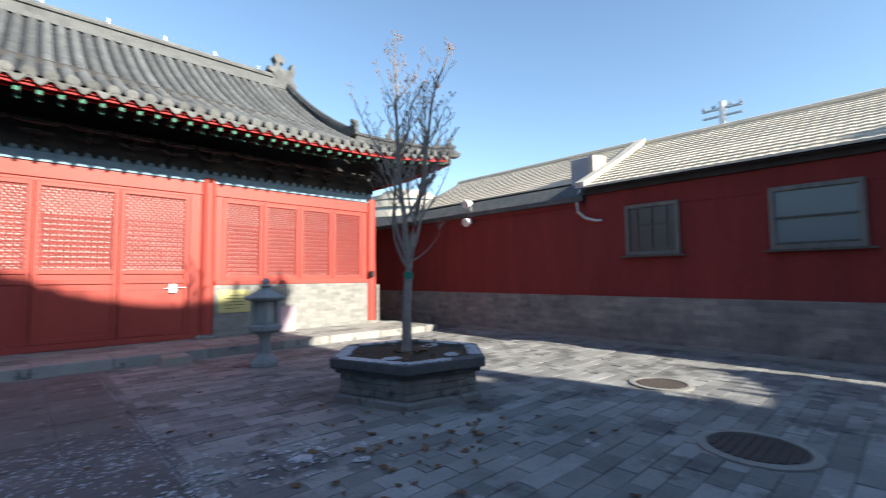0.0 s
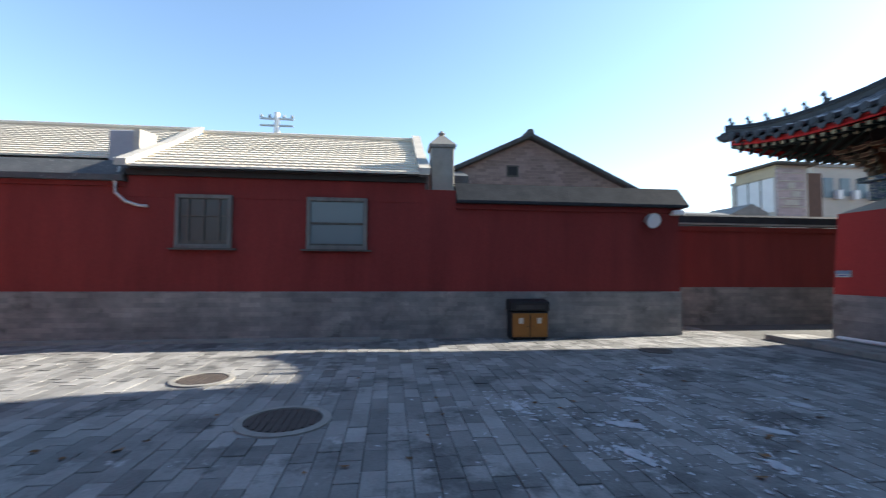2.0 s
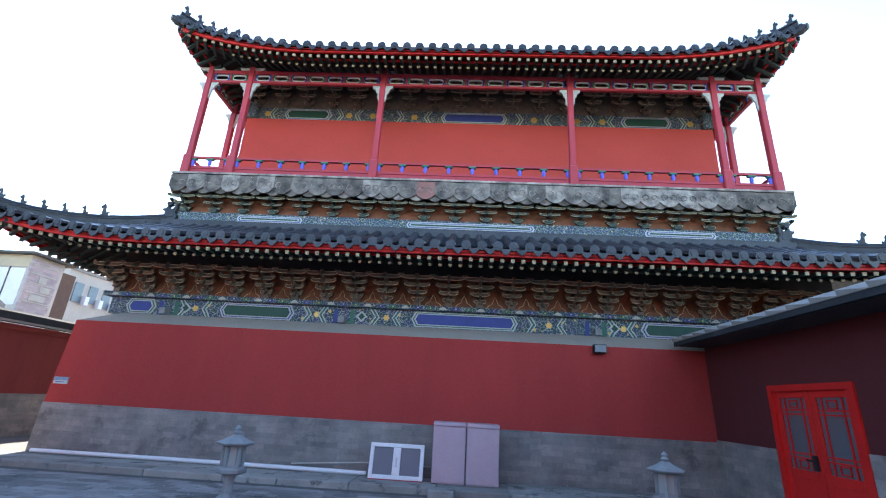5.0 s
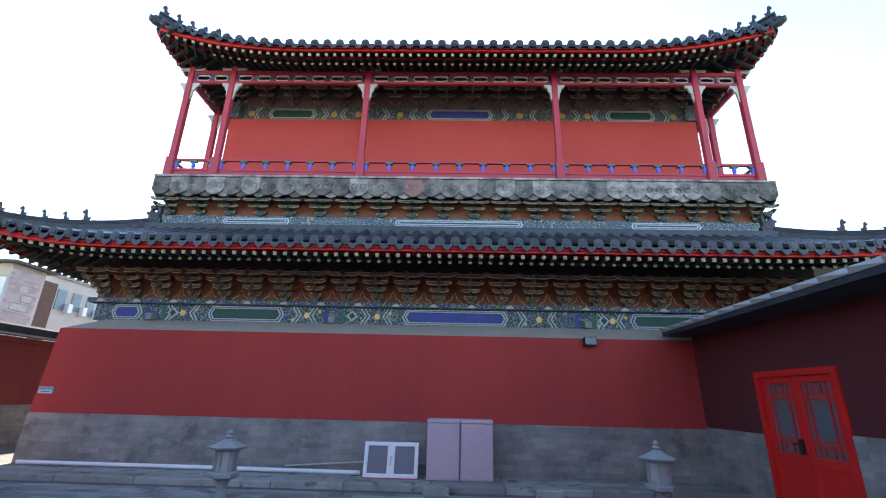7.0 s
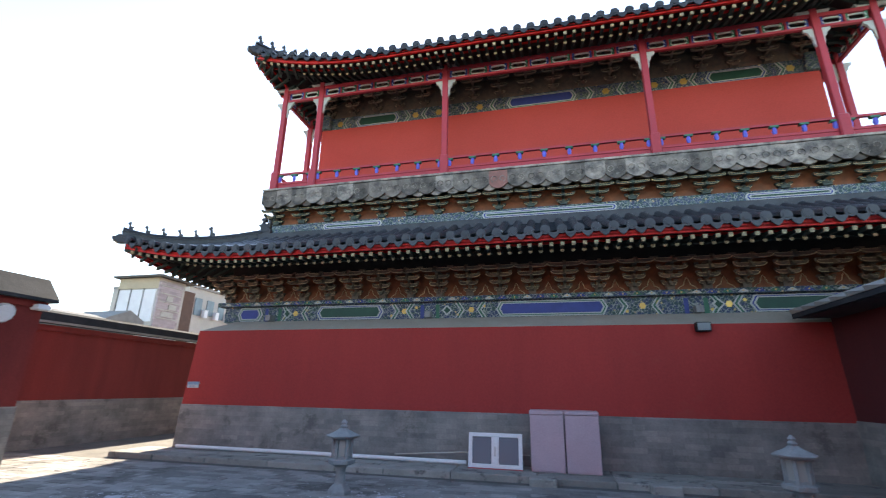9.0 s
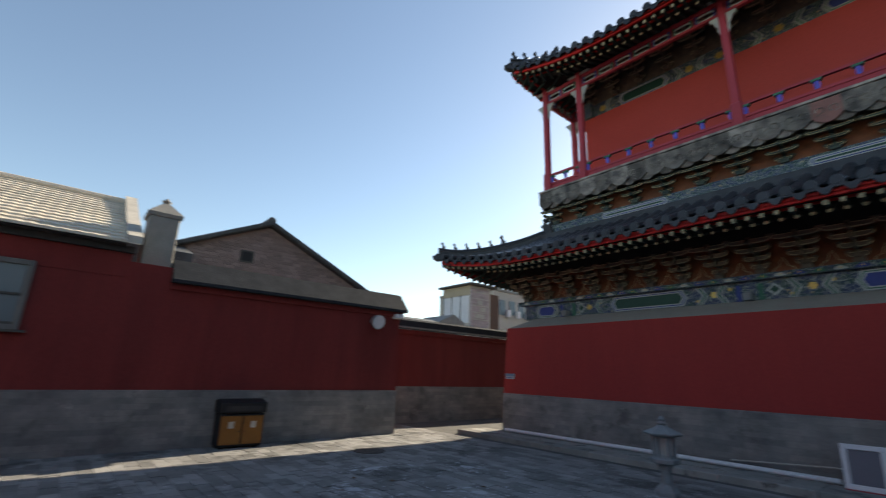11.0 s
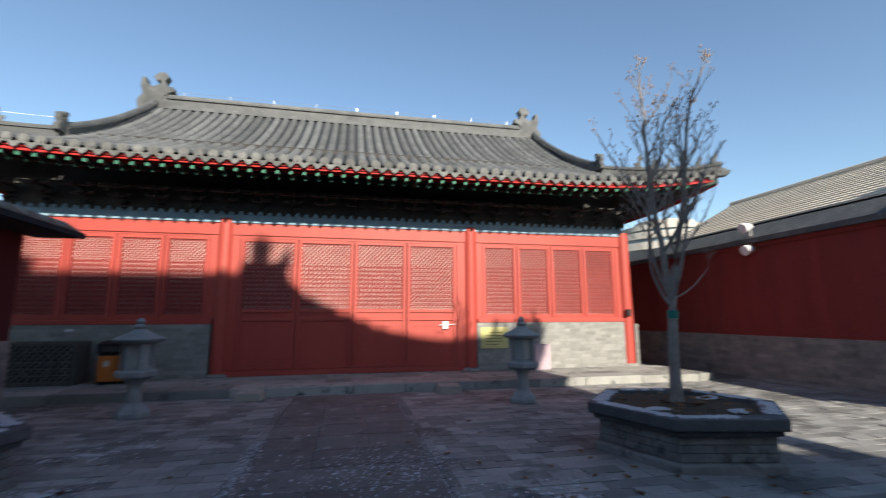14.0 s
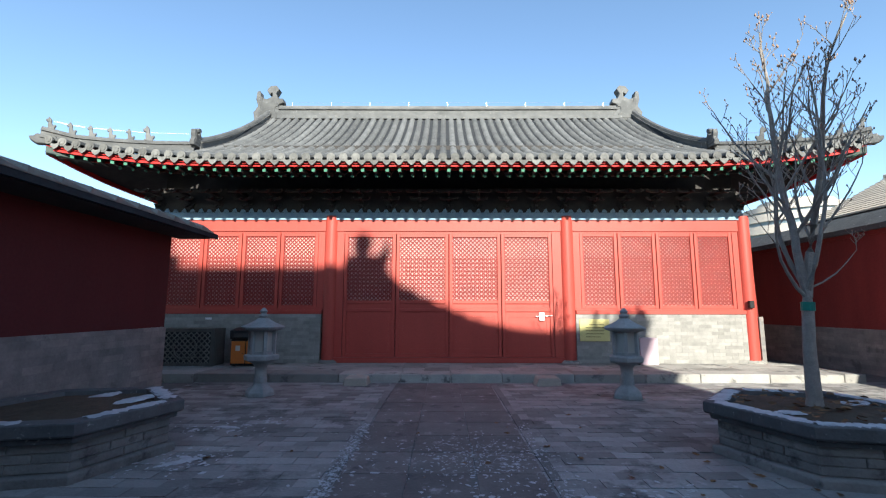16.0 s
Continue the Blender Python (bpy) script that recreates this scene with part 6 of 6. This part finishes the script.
# yellow notice plate with unreadable lines
sg = thing("notice_plate", "yellow notice plate with dark lines of small text", "sign")
part("plate", box(B(), 3.36, 4.1, HY - 0.155, HY - 0.132, 0.70, 1.24), SIGN, sg, bevel=0.006)
for k in range(5):
    part("text_bar", box(B(), 3.5 + (0.1 if k == 0 else 0), 3.96 - (0.1 if k == 4 else 0), HY - 0.158, HY - 0.155, 1.10 - k * 0.075, 1.115 - k * 0.075), INK, sg)
pb = thing("pink_metal_box", "pale pink sheet metal box against the brick wall", "box")
part("body", box(B(), 4.72, 5.15, 10.98, HY - 0.14, 0.165, 0.80), PINK, pb, bevel=0.01)
part("side_post", box(B(), 4.66, 4.71, 11.0, 11.05, 0.165, 0.84), BLACK, pb)
cb = thing("black_switch_box", "small black switch box on the red end column", "switch box")
part("case", box(B(), 7.56, 7.68, HY - 0.25, HY - 0.165, 1.52, 1.7), BLACK, cb, bevel=0.01)

# by the tower wall: cabinets, glazed sash, pipe, lamps, plates
for x0, x1 in ((-0.745, -0.155), (-0.135, 0.46)):
    c = thing("metal_cabinet", "pale pink sheet metal cabinet standing by the grey wainscot", "cabinet", group="pink cabinets")
    part("body", box(B(), x0, x1, -9.3, -8.86, 0.1, 1.06), PINK, c, bevel=0.008)
    part("top", box(B(), x0 - 0.006, x1 + 0.006, -9.31, -8.84, 1.06, 1.13), PINK, c, bevel=0.01)
    part("door", box(B(), x0 + 0.02, x1 - 0.02, -8.859, -8.85, 0.13, 1.05), PINK, c)
sa = thing("glazed_sash", "white framed two-leaf window sash leaning on the wall", "window sash", (1.12, -8.98, 0.1), 180)
tl = pose(0, 0, 0, -8)
bm = B()
for a in ((-0.5, -0.43, 0, 0.6), (0.43, 0.5, 0, 0.6), (-0.43, 0.43, 0.53, 0.6), (-0.43, 0.43, 0, 0.07), (-0.07, 0.07, 0.07, 0.53)):
    box(bm, a[0], a[1], -0.03, 0.03, a[2], a[3], tl)
part("frame", bm, WHITE, sa, bevel=0.006)
for a, b in ((-0.43, -0.07), (0.07, 0.43)):
    part("pane", box(B(), a, b, -0.006, 0.006, 0.07, 0.53, tl), FROST, sa)
part("handle", box(B(), -0.015, 0.015, -0.05, -0.03, 0.2, 0.36, tl), STEEL, sa)
part("bottom_strip", box(B(), -0.5, 0.5, -0.032, 0.032, -0.02, 0.0, tl), RED_POST, sa)
solid("white_pipe", tube(B(), [(8.4, -9.32, 0.14), (5.0, -9.3, 0.14), (1.7, -9.2, 0.14)], 0.04, 10), WHITE, "long white plastic pipe lying on the terrace", "pipe", smooth=True)
solid("thin_conduit", tube(B(), [(3.2, -9.38, 0.2), (1.8, -9.36, 0.3), (0.5, -9.36, 0.3)], 0.014, 6), MORTAR, "thin pale conduit along the foot of the wall", "conduit", smooth=True)
for sx in (0.25, -1.6):
    solid("step_block", box(B(), sx - 0.22, sx + 0.22, -8.39, -8.12, -0.03, 0.12), SLAB, "worn pale stone block by the terrace", "stone block", bevel=0.02)
fl = thing("floodlight", "small black floodlight on a bracket above the red wall", "floodlight", (-2.84, -9.55, 2.68))
part("housing", box(B(), -0.13, 0.13, -0.05, 0.1, -0.08, 0.1), BLACK, fl, bevel=0.015)
part("lens", box(B(), -0.11, 0.11, 0.1, 0.108, -0.06, 0.08), PANE, fl)
part("bracket", box(B(), -0.02, 0.02, -0.18, -0.04, 0.08, 0.12), STEEL, fl)
lp = thing("wall_plate", "small blue and white plate on the red wall", "plate")
part("plate", box(B(), 8.28, 8.58, -9.60, -9.528, 1.40, 1.54), PALELINE, lp)
part("blue_strip", box(B(), 8.28, 8.58, -9.528, -9.523, 1.47, 1.54), PALEBLUE, lp)
part("text_bar", box(B(), 8.34, 8.52, -9.528, -9.523, 1.43, 1.445), BLUE, lp)


def spot(at, label):
    s = thing("wall_spotlight", label, "spotlight", at, group="wall spotlights")
    part("head", tube(B(), [(0.02, 0, 0), (-0.1, 0, -0.02), (-0.2, 0, -0.05)], [0.11, 0.155, 0.18], 12), STEEL, s, smooth=True)
    part("lens", tube(B(), [(-0.2, 0, -0.05), (-0.206, 0, -0.052)], 0.16, 12), WHITE, s)
    part("arm", box(B(), 0, 0.22, -0.02, 0.02, -0.02, 0.02), STEEL, s)
    return s


spot((EX - 0.2, -5.95, 2.7), "round white spotlight on the red wall")
cam_ = thing("white_wall_camera", "small white box fixture at the wall corner", "fixture", (EX - 0.1, -6.72, 2.88))
part("case", box(B(), -0.12, 0.12, -0.12, 0.12, -0.05, 0.06), WHITE, cam_, bevel=0.015)
sp2 = thing("double_spotlight", "pair of white spotlights on a bracket at the coping", "spotlight", (EX - 0.12, 9.2, 3.45))
for z in (0.28, -0.28):
    part("head", tube(B(), [(0.05, 0, z), (-0.1, 0, z - 0.03), (-0.18, 0, z - 0.06)], [0.08, 0.12, 0.13], 12), WHITE, sp2, smooth=True)
part("arm", box(B(), 0.02, 0.06, -0.02, 0.02, -0.3, 0.3), STEEL, sp2)

# wires over the hall roof
wires = thing("lightning_wire", "thin pale wire on short rods along the hall ridge", "wire")
for k in range(9):
    x = HX - 5.6 + k * 1.4
    part("rod", tube(B(), [(x, 15.3, rz + 0.35), (x, 15.3, rz + 0.62)], 0.012, 5), STEEL, wires)
part("wire", tube(B(), [(HX - 5.9 + k * 0.7, 15.3, rz + 0.6 + 0.02 * (k % 2)) for k in range(18)], 0.004, 5), STEEL, wires)
for sgn in (-1, 1):
    part("hip_wire", tube(B(), [hs.at(sgn * (6.6 + 2.3 * i / 8), 1.2 - 1.35 * i / 8, 0.5) for i in range(9)], 0.004, 5), STEEL, wires)

# dry leaves
rl = random.Random(21)
lf_me = []
for k in range(3):
    bm = B()
    o = [(-0.05, 0), (-0.02, 0.025), (0.02, 0.03), (0.055, 0.0), (0.02, -0.028), (-0.02, -0.022)]
    vs = [bm.verts.new((x, y, 0.006 + rl.uniform(0, 0.022))) for x, y in o]
    c = bm.verts.new((0, 0, 0.004))
    for a, b in zip(vs, vs[1:] + vs[:1]):
        bm.faces.new((a, b, c))
    lf_me.append(mesh_of("dry_leaf", bm, LEAF))
for i in range(150):
    if i < 80:
        x, y = rl.gauss(2.6, 0.7), rl.gauss(3.1, 0.6)
    elif i < 110:
        x, y = rl.uniform(-2.6, 3), rl.uniform(2.5, 7)
    else:
        x, y = rl.uniform(1.5, 6.5), rl.uniform(-5, 2)
    ob = new("dry_leaf", lf_me[i % 3])
    ob.matrix_basis = pose(x, y, 0.004, 0, 0, rl.uniform(0, 360)) @ Matrix.Scale(rl.uniform(0.45, 1.05), 4)
    tagged(ob, "curled brown dry leaf lying on the paving", "leaf", "dry leaves")
for i in range(60):
    a, q = rl.uniform(0, 6.28), rl.uniform(0.1, 0.85)
    ob = new("dry_leaf", lf_me[i % 3])
    ob.matrix_basis = pose(PLX + q * math.cos(a), PLY + q * math.sin(a), 0.535, rl.uniform(-20, 20), 0, rl.uniform(0, 360))
    tagged(ob, "curled brown dry leaf lying on planter soil", "leaf", "leaves on soil")

# paving: brick courses over the court, the nearest ones single pieces
paving = thing("courtyard_paving", "uneven worn grey brick paving with dark joints", "paving", kind="structure")
rp = random.Random(8)
single = {}
verts, faces = [], []
made = 0
PW, PL = 0.19, 0.38
cols = {}
y = -8.35
r = 0
while y < 9.35:
    x = -4.9 - (PL / 2 if r % 2 else 0)
    while x < 12.0:
        if y > -8.35 and not (x > 9.8 and y > -6.5):
            tz = rp.uniform(-0.004, 0.004)
            g = 0.0028
            tilt = rp.uniform(-0.003, 0.003)
            if made < 300 and 1.6 < x < 6.6 and -2.0 < y < 3.0:
                key = int(rp.random() * 6)
                if key not in single:
                    t1, t2 = rp.uniform(-0.004, 0.004), rp.uniform(-0.004, 0.004)
                    bm = B()
                    box(bm, g, PL - g, g, PW - g, -0.04, 0.0)
                    for v in bm.verts:
                        if v.co.z > -0.01:
                            v.co.z += t1 * (v.co.x / PL) + t2 * (v.co.y / PW)
                    single[key] = mesh_of("paving_brick", bm, PAVER, bevel=0.004)
                piece("paving_brick", single[key], paving, pose(x, y, tz))
                made += 1
            else:
                n = len(verts)
                for zz in (-0.04, 0.0):
                    for yy in (y + g, y + PW - g):
                        for xx in (x + g, x + PL - g):
                            verts.append((xx, yy, zz + tz + (tilt if xx > x + 0.1 else -tilt)))
                faces += [(n + 4, n + 5, n + 7, n + 6), (n, n + 1, n + 5, n + 4), (n + 2, n + 6, n + 7, n + 3), (n, n + 4, n + 6, n + 2), (n + 1, n + 3, n + 7, n + 5)]
        x += PL
    y += PW
    r += 1
me = bpy.data.meshes.new("paving_field")
me.from_pydata(verts, [], faces)
me.materials.append(PAVER)
pf = new("paving_field", me)
pf.parent = paving
pf["kind"] = "stuff"
for sx in (-1.06, 0.94):
    yy = 0.6
    while yy < 9.2:
        L = rp.uniform(0.5, 0.9)
        part("edging_stone", box(B(), sx, sx + 0.1, yy + 0.004, min(yy + L, 9.3) - 0.004, -0.03, 0.01), PAVER, paving)
        yy += L
# broad stone walk towards the hall
for i in range(13):
    for j in range(3):
        y0 = 1.2 + i * 0.62
        x0 = -0.95 + j * 0.62
        part("walk_slab", box(B(), x0 + 0.005, x0 + 0.615, y0 + 0.005, y0 + 0.612, -0.03, 0.008 + rp.uniform(0, 0.004)), WALK, paving)
